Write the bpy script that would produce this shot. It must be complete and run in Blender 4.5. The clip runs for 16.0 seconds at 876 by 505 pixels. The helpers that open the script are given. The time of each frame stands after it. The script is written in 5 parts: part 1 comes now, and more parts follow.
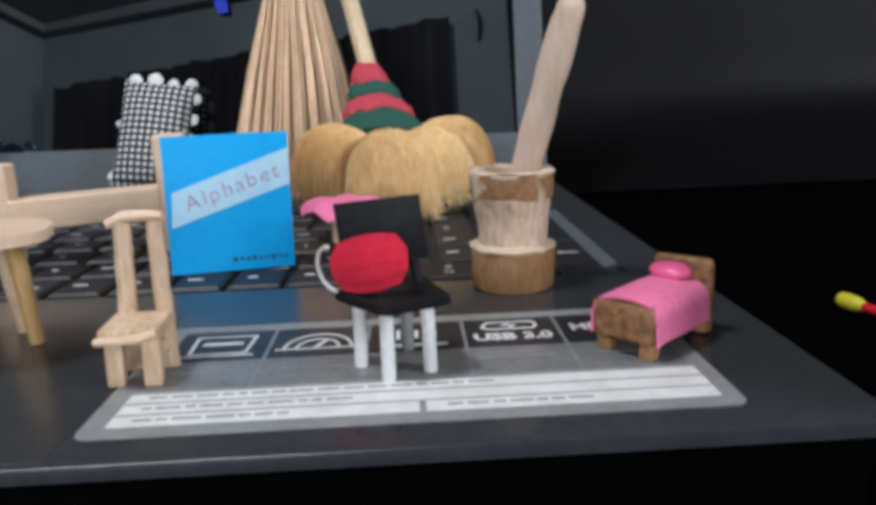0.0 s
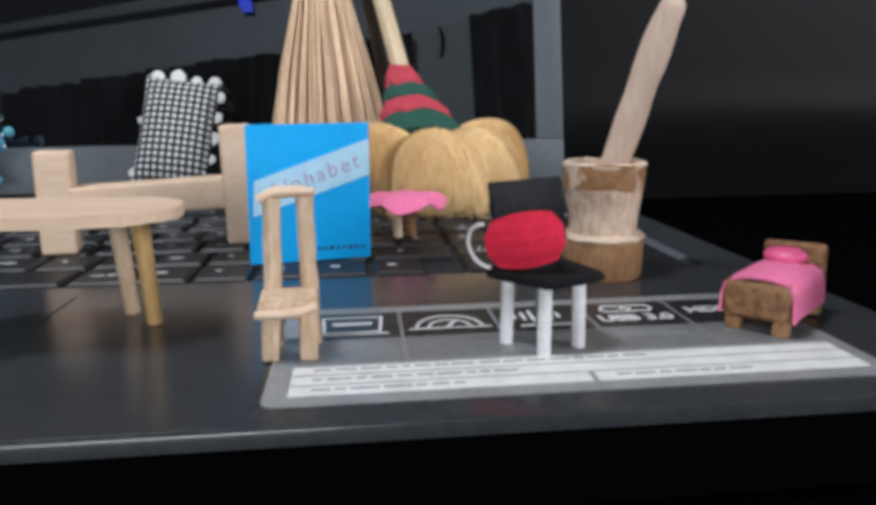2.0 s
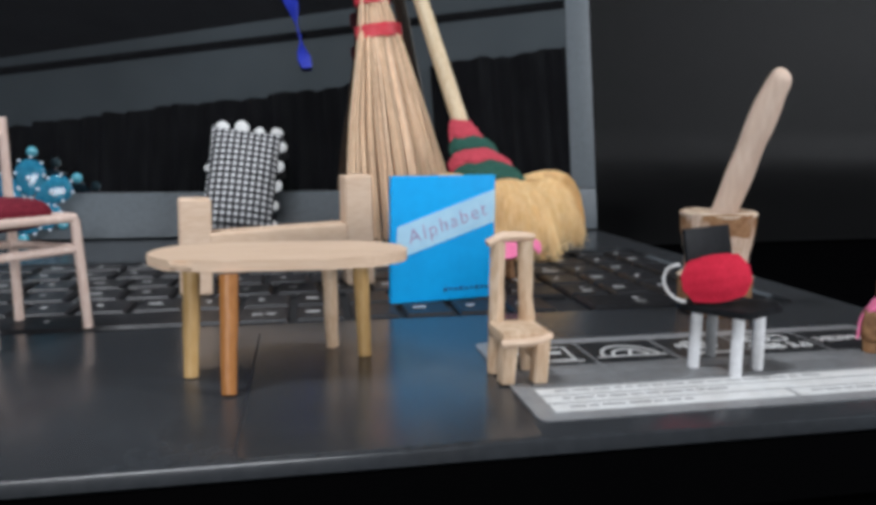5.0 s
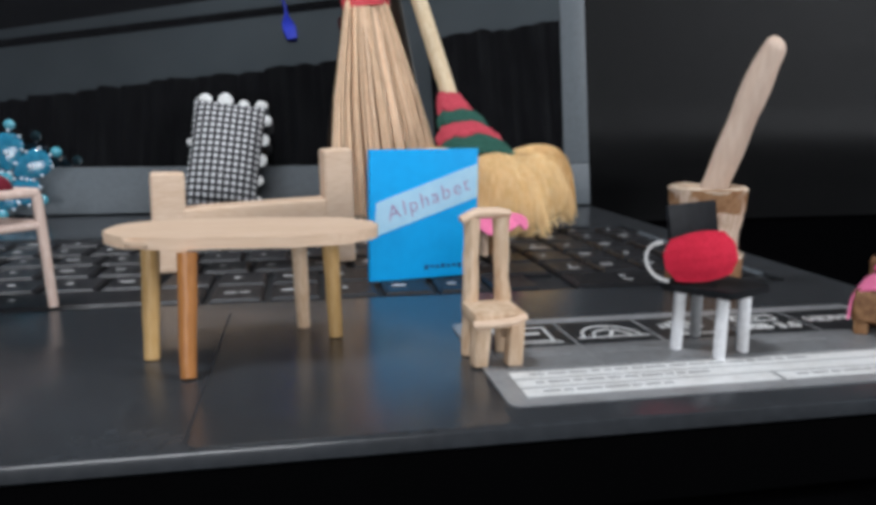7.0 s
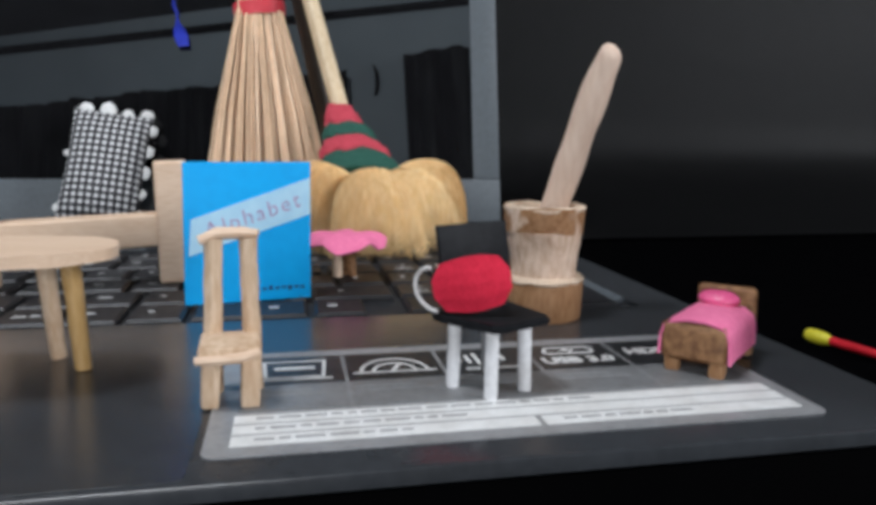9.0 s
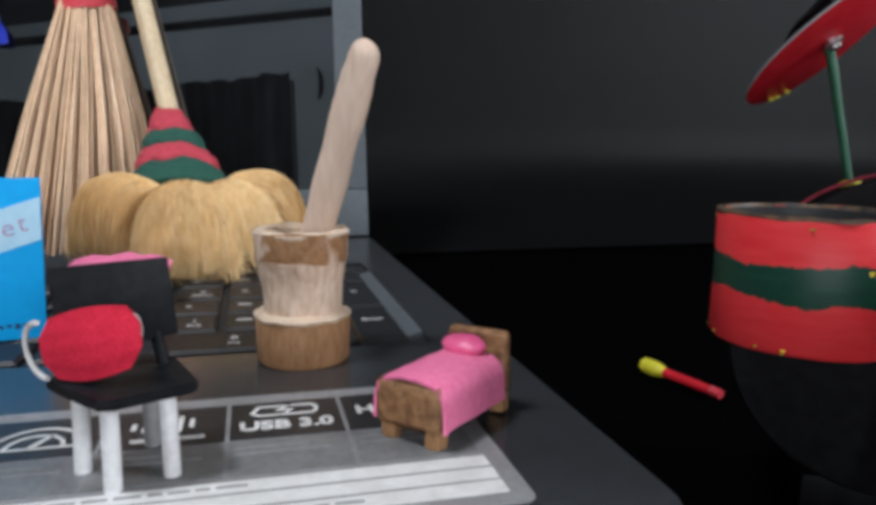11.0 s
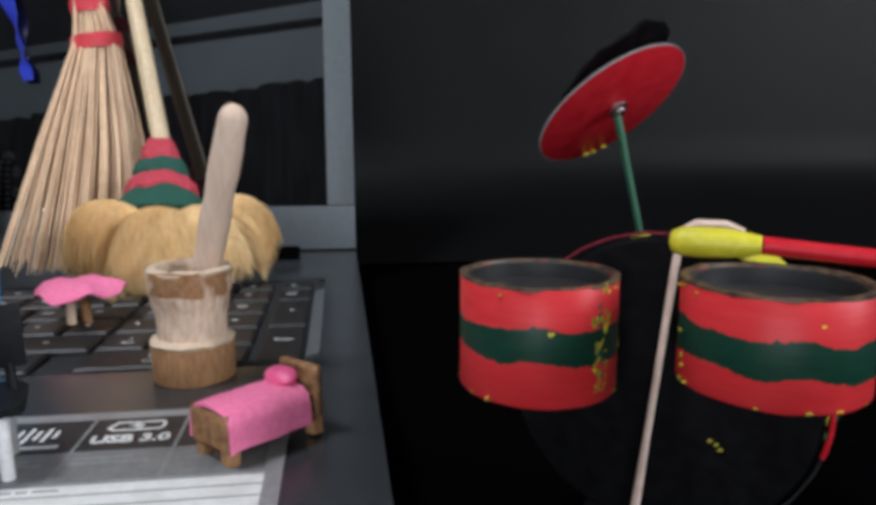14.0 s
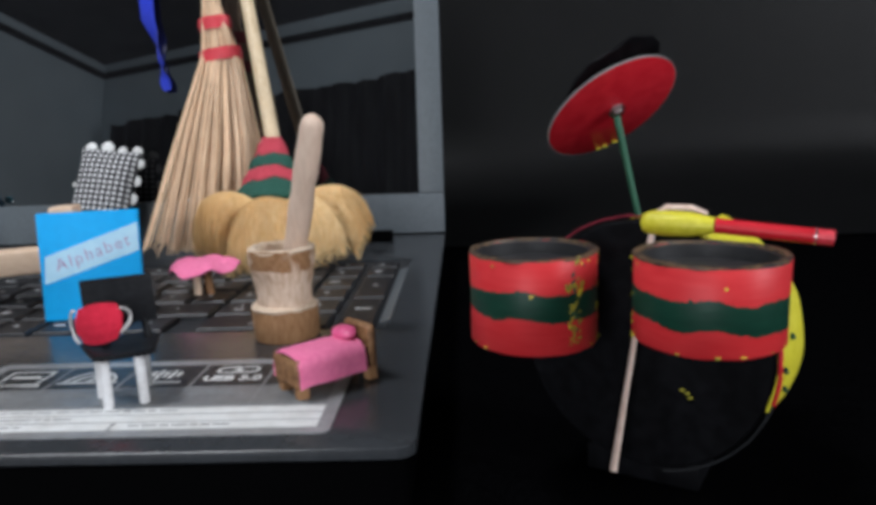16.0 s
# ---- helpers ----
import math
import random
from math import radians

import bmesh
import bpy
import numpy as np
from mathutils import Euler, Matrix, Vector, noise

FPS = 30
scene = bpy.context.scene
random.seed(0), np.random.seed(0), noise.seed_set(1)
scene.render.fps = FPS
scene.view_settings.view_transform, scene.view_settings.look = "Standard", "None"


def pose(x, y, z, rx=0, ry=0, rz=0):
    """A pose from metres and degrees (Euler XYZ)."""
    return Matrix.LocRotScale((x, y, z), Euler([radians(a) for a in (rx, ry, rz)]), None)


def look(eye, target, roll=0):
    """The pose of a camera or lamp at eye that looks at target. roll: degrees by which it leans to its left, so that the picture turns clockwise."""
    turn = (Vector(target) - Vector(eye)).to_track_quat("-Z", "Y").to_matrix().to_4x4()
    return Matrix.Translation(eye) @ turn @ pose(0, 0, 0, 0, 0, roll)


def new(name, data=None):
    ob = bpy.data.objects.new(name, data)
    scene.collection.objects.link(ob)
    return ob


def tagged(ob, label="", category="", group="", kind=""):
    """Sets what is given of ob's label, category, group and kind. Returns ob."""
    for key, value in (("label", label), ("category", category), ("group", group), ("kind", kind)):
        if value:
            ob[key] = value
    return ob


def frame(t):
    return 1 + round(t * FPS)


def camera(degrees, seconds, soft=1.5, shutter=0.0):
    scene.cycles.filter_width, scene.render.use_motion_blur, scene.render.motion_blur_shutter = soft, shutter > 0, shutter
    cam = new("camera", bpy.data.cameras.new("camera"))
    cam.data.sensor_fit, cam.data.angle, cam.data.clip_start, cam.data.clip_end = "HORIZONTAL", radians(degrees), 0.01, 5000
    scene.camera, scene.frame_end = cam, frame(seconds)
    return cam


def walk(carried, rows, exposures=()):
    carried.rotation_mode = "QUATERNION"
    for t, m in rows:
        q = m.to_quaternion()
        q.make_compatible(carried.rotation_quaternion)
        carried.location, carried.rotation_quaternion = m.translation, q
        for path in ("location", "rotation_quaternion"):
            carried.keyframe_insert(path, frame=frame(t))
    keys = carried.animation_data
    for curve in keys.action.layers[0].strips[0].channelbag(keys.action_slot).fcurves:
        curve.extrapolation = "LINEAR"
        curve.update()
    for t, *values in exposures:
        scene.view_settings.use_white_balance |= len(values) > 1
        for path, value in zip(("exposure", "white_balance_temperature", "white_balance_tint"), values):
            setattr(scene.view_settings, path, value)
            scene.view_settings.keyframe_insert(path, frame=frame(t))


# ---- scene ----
cam = camera(63.2, 16.0, soft=4.2)
PATH = [
    (0, (-0.006, 0.016, 0.058), (0.062, 1.959, -0.412), -2.2),
    (0.5, (-0.01, 0.013, 0.055), (-0.003, 1.958, -0.409), -1.9),
    (1, (-0.026, 0.012, 0.053), (0.071, 1.96, -0.391), -1.0),
    (1.5, (-0.042, 0.012, 0.053), (0.136, 1.958, -0.374), -0.3),
    (2, (-0.048, 0.014, 0.052), (0.164, 1.956, -0.376), -0.6),
    (2.5, (-0.057, 0.015, 0.054), (0.197, 1.957, -0.347), -0.6),
    (3, (-0.071, 0.012, 0.058), (0.233, 1.957, -0.298), -0.1),
    (3.5, (-0.081, 0.008, 0.057), (0.242, 1.951, -0.29), -0.3),
    (4, (-0.1, 0.001, 0.055), (0.232, 1.946, -0.273), 0.2),
    (4.5, (-0.112, 0.0, 0.055), (0.256, 1.943, -0.242), 0.2),
    (7, (-0.104, 0.007, 0.0542), (0.262, 1.938, -0.316), 0.2),
    (7.5, (-0.089, 0.006, 0.052), (0.281, 1.935, -0.328), 0.2),
    (8, (-0.075, 0.008, 0.054), (0.287, 1.943, -0.304), 0.2),
    (10.5, (-0.0072, 0.029, 0.052), (0.489, 1.939, -0.263), 1.3),
    (11, (0.01, 0.034, 0.056), (0.517, 1.942, -0.262), 0.7),
    (11.5, (0.022, 0.038, 0.056), (0.565, 1.942, -0.221), 1.1),
    (12, (0.033, 0.039, 0.056), (0.585, 1.941, -0.225), 1.2),
    (12.5, (0.045, 0.033, 0.06), (0.609, 1.93, -0.231), 1.8),
    (13, (0.052, 0.017, 0.071), (0.507, 1.943, -0.218), 1.0),
    (13.5, (0.061, 0.007, 0.073), (0.379, 1.957, -0.235), 0.3),
    (14, (0.066, 0.003, 0.072), (0.335, 1.955, -0.269), -0.1),
    (14.5, (0.072, -0.005, 0.078), (0.268, 1.956, -0.262), -1.0),
    (15, (0.075, -0.011, 0.077), (0.236, 1.949, -0.287), -1.0),
    (15.5, (0.085, -0.023, 0.075), (0.141, 1.939, -0.305), -1.2),
    (16, (0.088, -0.035, 0.077), (0.011, 1.927, -0.301), -2.1),
]
walk(cam, [(t, look(eye, target, roll)) for t, eye, target, roll in PATH])

# ---- light ----
world = bpy.data.worlds.new("room_air")
scene.world = world
world.use_nodes = True
world.node_tree.nodes["Background"].inputs[0].default_value = (0.75, 0.82, 0.9, 1)
world.node_tree.nodes["Background"].inputs[1].default_value = 0.02


def area_lamp(name, eye, target, sx, sy, watts, colour):
    d = bpy.data.lights.new(name, "AREA")
    d.shape, d.size, d.size_y, d.energy, d.color = "RECTANGLE", sx, sy, watts, colour
    ob = new(name, d)
    ob.matrix_world = look(eye, target)
    return ob


bulb = bpy.data.lights.new("ceiling_bulb", "POINT")
bulb.energy, bulb.shadow_soft_size, bulb.color = 53.0, 0.14, (0.905, 0.938, 1.0)
new("ceiling_bulb", bulb).location = (-0.50, 0.02, 1.33)
# two added fill lamps with no visible source: low in front, and from the east
area_lamp("low_front_fill", (-0.40, -1.22, 0.22), (0.0, 0.2, 0.04), 0.7, 0.45, 10.5, (0.905, 0.938, 1.0))
area_lamp("east_fill", (1.75, -0.75, 0.95), (0.0, -0.15, 0.1), 0.7, 0.9, 33.0, (0.905, 0.938, 1.0))
scene.view_settings.exposure = 0.0


# ---- materials ----
def material(name):
    m = bpy.data.materials.new(name)
    m.use_nodes = True
    return m, m.node_tree.nodes, m.node_tree.links, m.node_tree.nodes["Principled BSDF"]


def surface(name, a, b, scale=300.0, stretch=(1, 1, 1), rough=0.6, bump=0.2, metal=0.0, spec=0.5, detail=6.0, lo=0.35, hi=0.65, wear=None, depth=0.0004, random_tint=0.0, spread=0.1, per_object=False):
    """Two colours mixed by noise at a real-world scale, broad stains over it, and fine relief."""
    m, n, l, p = material(name)
    tc, mp = n.new("ShaderNodeTexCoord"), n.new("ShaderNodeMapping")
    mp.inputs["Scale"].default_value = stretch
    l.new(tc.outputs["Object"], mp.inputs["Vector"])
    fine, broad = n.new("ShaderNodeTexNoise"), n.new("ShaderNodeTexNoise")
    fine.inputs["Scale"].default_value, fine.inputs["Detail"].default_value = scale, detail
    broad.inputs["Scale"].default_value = scale * 0.17
    for t in (fine, broad):
        l.new(mp.outputs["Vector"], t.inputs["Vector"])
    ramp = n.new("ShaderNodeValToRGB")
    ramp.color_ramp.elements[0].position, ramp.color_ramp.elements[1].position = lo, hi
    ramp.color_ramp.elements[0].color, ramp.color_ramp.elements[1].color = (*a, 1), (*b, 1)
    l.new(fine.outputs["Fac"], ramp.inputs["Fac"])
    mix = n.new("ShaderNodeMix")
    mix.data_type, mix.blend_type = "RGBA", "MULTIPLY"
    stain = n.new("ShaderNodeMapRange")
    stain.inputs["From Min"].default_value, stain.inputs["From Max"].default_value = 0.4, 0.65
    stain.inputs["To Min"].default_value, stain.inputs["To Max"].default_value = 0.0, 0.55
    l.new(broad.outputs["Fac"], stain.inputs["Value"])
    l.new(stain.outputs["Result"], mix.inputs["Factor"])
    l.new(ramp.outputs["Color"], mix.inputs["A"])
    w = wear or (0.8, 0.78, 0.76)
    mix.inputs["B"].default_value = (*w, 1)
    out = mix.outputs["Result"]
    if random_tint:
        info, tint = n.new("ShaderNodeNewGeometry"), n.new("ShaderNodeHueSaturation")
        vr = n.new("ShaderNodeMapRange")
        vr.inputs["To Min"].default_value, vr.inputs["To Max"].default_value = 1 - random_tint, 1 + random_tint
        if per_object:
            info = n.new("ShaderNodeObjectInfo")
            l.new(info.outputs["Random"], vr.inputs["Value"])
        else:
            l.new(info.outputs["Random Per Island"], vr.inputs["Value"])
        l.new(vr.outputs["Result"], tint.inputs["Value"])
        l.new(out, tint.inputs["Color"])
        out = tint.outputs["Color"]
    l.new(out, p.inputs["Base Color"])
    rr = n.new("ShaderNodeMapRange")
    rr.inputs["To Min"].default_value, rr.inputs["To Max"].default_value = max(0.005, rough - spread), min(1, rough + spread)
    l.new(broad.outputs["Fac"], rr.inputs["Value"])
    l.new(rr.outputs["Result"], p.inputs["Roughness"])
    p.inputs["Metallic"].default_value, p.inputs["Specular IOR Level"].default_value = metal, spec
    if bump:
        bp = n.new("ShaderNodeBump")
        bp.inputs["Strength"].default_value, bp.inputs["Distance"].default_value = bump, depth
        l.new(fine.outputs["Fac"], bp.inputs["Height"])
        l.new(bp.outputs["Normal"], p.inputs["Normal"])
    return m


DECK = surface("charcoal_laptop_plastic", (0.032, 0.0352, 0.0395), (0.039, 0.0428, 0.0475), 400, spec=0.68, rough=0.23, bump=0.0, spread=0.05)
BEZEL = surface("grey_bezel_plastic", (0.085, 0.100, 0.112), (0.100, 0.117, 0.130), 2500, rough=0.5, bump=0.06, depth=0.0001)
KEYCAP = surface("black_key_plastic", (0.012, 0.012, 0.014), (0.018, 0.018, 0.020), 3000, rough=0.48, bump=0.08, depth=0.0001, spec=0.35)
TRAY = surface("grey_keyboard_tray", (0.022, 0.024, 0.027), (0.032, 0.034, 0.038), 1500, rough=0.62, bump=0.05, depth=0.0001, spec=0.25)
WELL = surface("dark_keyboard_tray", (0.020, 0.020, 0.022), (0.028, 0.028, 0.030), 2000, rough=0.5, bump=0.05, depth=0.0001)
LEGEND = surface("white_key_print", (0.62, 0.63, 0.63), (0.72, 0.72, 0.72), 2000, rough=0.6, bump=0.0)
PANEL = surface("switched_off_glossy_screen", (0.006, 0.006, 0.007), (0.008, 0.008, 0.009), 400, rough=0.015, bump=0.0, spec=1.0, spread=0.004)
PANEL.node_tree.nodes["Principled BSDF"].inputs["IOR"].default_value = 1.85
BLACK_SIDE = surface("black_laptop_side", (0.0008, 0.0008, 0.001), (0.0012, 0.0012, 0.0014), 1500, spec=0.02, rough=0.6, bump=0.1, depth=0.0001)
TABLE_BLACK = surface("black_matt_cloth", (0.0009, 0.0009, 0.0011), (0.0018, 0.0018, 0.0021), 900, rough=1.0, bump=0.2, spec=0.0)
DROP_BLACK = surface("black_backdrop_sheet", (0.0022, 0.0023, 0.0027), (0.0031, 0.0032, 0.0037), 60, rough=0.58, bump=0.0, spec=0.34, spread=0.0)
STK_CLEAR = surface("grey_sticker_film", (0.23, 0.235, 0.24), (0.28, 0.285, 0.29), 700, rough=0.35, bump=0.04, depth=0.0001)
STK_MID = surface("mid_grey_sticker_print", (0.16, 0.165, 0.170), (0.20, 0.205, 0.21), 900, rough=0.38, bump=0.03, depth=0.0001)
STK_DARK = surface("dark_sticker_print", (0.016, 0.017, 0.019), (0.024, 0.025, 0.027), 900, rough=0.4, bump=0.03, depth=0.0001)
STK_WHITE = surface("white_sticker_print", (0.68, 0.69, 0.68), (0.76, 0.76, 0.75), 900, rough=0.5, bump=0.03, depth=0.0001)
STK_FAINT = surface("faint_grey_print", (0.22, 0.225, 0.23), (0.27, 0.275, 0.28), 900, rough=0.5, bump=0.0)
STK_INK = surface("grey_ink", (0.26, 0.26, 0.265), (0.36, 0.36, 0.365), 900, rough=0.6, bump=0.0)
PINE = surface("pale_pine_wood", (0.65, 0.46, 0.32), (0.73, 0.55, 0.41), 260, (1, 1, 6), rough=0.62, bump=0.25, wear=(0.93, 0.9, 0.87))
PINE_X = surface("pale_planed_wood", (0.68, 0.48, 0.33), (0.75, 0.56, 0.41), 260, (0.5, 5, 5), rough=0.6, bump=0.25, wear=(0.93, 0.9, 0.87))
TWIG = surface("rough_cut_stick_wood", (0.54, 0.375, 0.24), (0.68, 0.52, 0.375), 420, (2, 2, 0.6), rough=0.72, bump=0.6, wear=(0.66, 0.54, 0.43))
LEG_TAN = surface("varnished_tan_stick", (0.50, 0.30, 0.105), (0.58, 0.37, 0.16), 500, (3, 3, 0.5), rough=0.42, bump=0.15)
LEG_ORANGE = surface("orange_varnished_stick", (0.38, 0.145, 0.035), (0.46, 0.19, 0.05), 500, (3, 3, 0.5), rough=0.42, bump=0.15)
BARK = surface("brown_branch_bark", (0.275, 0.132, 0.054), (0.375, 0.203, 0.095), 420, (2, 2, 0.6), rough=0.7, bump=0.6, wear=(0.85, 0.8, 0.76))
RIMWOOD = surface("fresh_cut_wood_edge", (0.60, 0.45, 0.32), (0.70, 0.56, 0.43), 800, rough=0.7, bump=0.4)
PESTLE = surface("peeled_stick_wood", (0.61, 0.45, 0.35), (0.70, 0.54, 0.43), 300, (2, 2, 0.4), rough=0.6, bump=0.4, wear=(0.92, 0.88, 0.86))
COOKED = surface("brown_carved_wood", (0.155, 0.068, 0.026), (0.32, 0.165, 0.072), 500, rough=0.65, bump=0.7, wear=(0.55, 0.45, 0.36))
PINK = surface("pink_felt_paper", (0.80, 0.175, 0.34), (0.88, 0.225, 0.40), 600, rough=0.85, bump=0.10, spec=0.2, wear=(0.94, 0.9, 0.91))
PINK_HOT = surface("glossy_pink_cushion", (0.68, 0.08, 0.22), (0.76, 0.12, 0.28), 700, rough=0.4, bump=0.15)
BLUE = surface("bright_blue_paper_cover", (0.0, 0.37, 0.82), (0.0, 0.40, 0.86), 300, rough=0.55, spec=0.25, bump=0.05, wear=(0.9, 0.92, 0.95))
BLUE_PALE = surface("pale_blue_title_band", (0.40, 0.66, 0.84), (0.46, 0.72, 0.88), 300, rough=0.55, bump=0.05, wear=(0.9, 0.93, 0.95))
PAGES = surface("white_page_edges", (0.62, 0.63, 0.62), (0.72, 0.73, 0.72), 900, rough=0.8, bump=0.2)
INK_VIOLET = surface("violet_pen_ink", (0.33, 0.22, 0.42), (0.5, 0.33, 0.52), 600, rough=0.6, bump=0.0)
INK_NAVY = surface("navy_pen_ink", (0.0, 0.03, 0.13), (0.0, 0.05, 0.2), 600, rough=0.6, bump=0.0)
CARD_BLACK = surface("black_card", (0.005, 0.0055, 0.007), (0.010, 0.011, 0.013), 500, rough=0.55, bump=0.15, spec=0.15)
WHITE_STICK = surface("white_paper_stick", (0.62, 0.62, 0.63), (0.74, 0.74, 0.75), 700, rough=0.55, bump=0.1)
RED_CLOTH = surface("red_cotton_cloth", (0.50, 0.012, 0.035), (0.60, 0.022, 0.055), 1800, rough=0.85, bump=0.35, spec=0.2, depth=0.0002)
ELASTIC = surface("white_elastic_cord", (0.58, 0.57, 0.56), (0.7, 0.69, 0.68), 2500, rough=0.8, bump=0.3)
STRAW = surface("golden_broom_grass", (0.84, 0.56, 0.25), (0.94, 0.70, 0.39), 500, (1, 1, 0.3), rough=0.75, bump=0.3, random_tint=0.10, spec=0.25)
# STRAW in a darker tone: shade among the strands put into the colour
STRAW_SHADED = surface("shaded_inner_broom_grass", (0.76, 0.50, 0.22), (0.87, 0.62, 0.32), 700, (2, 0.5, 0.5), rough=0.85, bump=0.4, spec=0.2)
RIB = surface("palm_rib_sticks", (0.70, 0.475, 0.30), (0.82, 0.61, 0.42), 400, (2, 2, 0.3), rough=0.55, bump=0.2, random_tint=0.22, per_object=True)
BAND_RED = surface("red_yarn", (0.42, 0.025, 0.05), (0.60, 0.07, 0.10), 2200, rough=0.85, bump=0.7, depth=0.0005)
BAND_GREEN = surface("dark_green_yarn", (0.006, 0.060, 0.042), (0.014, 0.10, 0.07), 2200, rough=0.85, bump=0.7, depth=0.0005)
TAPE_RED = surface("red_binding_tape", (0.60, 0.03, 0.05), (0.70, 0.06, 0.08), 900, rough=0.45, bump=0.3)
HANDLE = surface("peeled_bamboo_handle", (0.62, 0.47, 0.29), (0.72, 0.58, 0.39), 300, (2, 2, 0.3), rough=0.5, bump=0.2)
LACE = surface("white_lace", (0.62, 0.63, 0.62), (0.75, 0.75, 0.74), 1500, rough=0.85, bump=0.5)
RIBBON = surface("royal_blue_satin_ribbon", (0.015, 0.03, 0.42), (0.03, 0.055, 0.58), 800, rough=0.35, bump=0.1)
MAROON = surface("maroon_velvet_cushion", (0.135, 0.010, 0.022), (0.19, 0.018, 0.032), 900, rough=0.8, bump=0.4, spec=0.2)
REED = surface("pinkish_reed", (0.66, 0.48, 0.40), (0.76, 0.60, 0.52), 500, (2, 2, 0.6), rough=0.55, bump=0.2)
TEAL = surface("teal_glass_bead", (0.010, 0.12, 0.22), (0.03, 0.22, 0.34), 600, rough=0.12, bump=0.0, spec=0.7)
TEAL_PALE = surface("aqua_pearl_bead", (0.05, 0.27, 0.36), (0.10, 0.38, 0.46), 600, rough=0.18, bump=0.0, spec=0.7)
PEARL = surface("silver_pearl_bead", (0.48, 0.58, 0.66), (0.6, 0.7, 0.76), 600, rough=0.2, bump=0.0, spec=0.7)
GREEN_STRAW = surface("green_wrapped_stick", (0.006, 0.085, 0.04), (0.012, 0.125, 0.06), 1200, (1, 1, 3), rough=0.45, bump=0.4)
YELLOW = surface("yellow_paint", (0.60, 0.54, 0.02), (0.70, 0.63, 0.05), 700, rough=0.5, bump=0.2)
OLIVE = surface("olive_yellow_paint", (0.20, 0.19, 0.02), (0.40, 0.35, 0.03), 700, rough=0.5, bump=0.2)
RIM_DARK = surface("scuffed_dark_rim", (0.020, 0.020, 0.022), (0.15, 0.09, 0.045), 520, rough=0.5, bump=0.3)
RED_PAINT = surface("red_enamel_paint", (0.54, 0.012, 0.024), (0.62, 0.022, 0.036), 300, rough=0.42, spec=0.25, bump=0.3, wear=(0.85, 0.75, 0.75))
STEEL = surface("dull_silver_metal", (0.45, 0.45, 0.46), (0.6, 0.6, 0.6), 900, rough=0.3, bump=0.1, metal=1.0)
BLACK_PAINT = surface("black_enamel_paint", (0.0028, 0.0028, 0.0034), (0.0055, 0.0056, 0.0068), 300, rough=0.52, bump=0.3, spec=0.06)
WALL = surface("pale_grey_wall_paint", (0.45, 0.54, 0.59), (0.50, 0.59, 0.64), 6, rough=0.85, bump=0.1, depth=0.002)
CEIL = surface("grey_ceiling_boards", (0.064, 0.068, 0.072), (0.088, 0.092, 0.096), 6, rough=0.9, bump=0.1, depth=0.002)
FLOOR = surface("brown_floor_boards", (0.10, 0.07, 0.045), (0.15, 0.105, 0.07), 8, (6, 1, 1), rough=0.55, bump=0.1, depth=0.002)
CURTAIN = surface("black_curtain_cloth", (0.007, 0.008, 0.008), (0.050, 0.056, 0.056), 30, (1, 1, 0.12), lo=0.45, hi=0.78, rough=0.95, bump=0.3, spec=0.1, depth=0.003)


def gingham():
    """Black and white checks 3 mm apart, woven from two sets of stripes."""
    m, n, l, p = material("black_white_gingham")
    tc, sep = n.new("ShaderNodeTexCoord"), n.new("ShaderNodeSeparateXYZ")
    l.new(tc.outputs["Object"], sep.inputs[0])
    halves = []
    for axis in ("X", "Z"):
        a, s, g = n.new("ShaderNodeMath"), n.new("ShaderNodeMath"), n.new("ShaderNodeMapRange")
        a.operation, s.operation = "MULTIPLY", "SINE"
        a.inputs[1].default_value = 2 * math.pi / 0.0036
        l.new(sep.outputs[axis], a.inputs[0])
        l.new(a.outputs[0], s.inputs[0])
        g.inputs["From Min"].default_value, g.inputs["From Max"].default_value = -0.25, 0.25
        l.new(s.outputs[0], g.inputs["Value"])
        halves.append(g)
    add = n.new("ShaderNodeMath")
    add.operation = "ADD"
    l.new(halves[0].outputs[0], add.inputs[0])
    l.new(halves[1].outputs[0], add.inputs[1])
    ramp = n.new("ShaderNodeValToRGB")
    e = ramp.color_ramp.elements
    e[0].color, e[1].color = (0.66, 0.66, 0.66, 1), (0.010, 0.010, 0.012, 1)
    mid = e.new(0.5)
    mid.color = (0.075, 0.075, 0.08, 1)
    half = n.new("ShaderNodeMath")
    half.operation = "MULTIPLY"
    half.inputs[1].default_value = 0.5
    l.new(add.outputs[0], half.inputs[0])
    l.new(half.outputs[0], ramp.inputs["Fac"])
    l.new(ramp.outputs["Color"], p.inputs["Base Color"])
    p.inputs["Roughness"].default_value = 0.9
    weave = n.new("ShaderNodeTexNoise")
    weave.inputs["Scale"].default_value = 1500
    l.new(tc.outputs["Object"], weave.inputs["Vector"])
    bp = n.new("ShaderNodeBump")
    bp.inputs["Strength"].default_value, bp.inputs["Distance"].default_value = 0.4, 0.0003
    l.new(weave.outputs["Fac"], bp.inputs["Height"])
    l.new(bp.outputs["Normal"], p.inputs["Normal"])
    return m


GINGHAM = gingham()


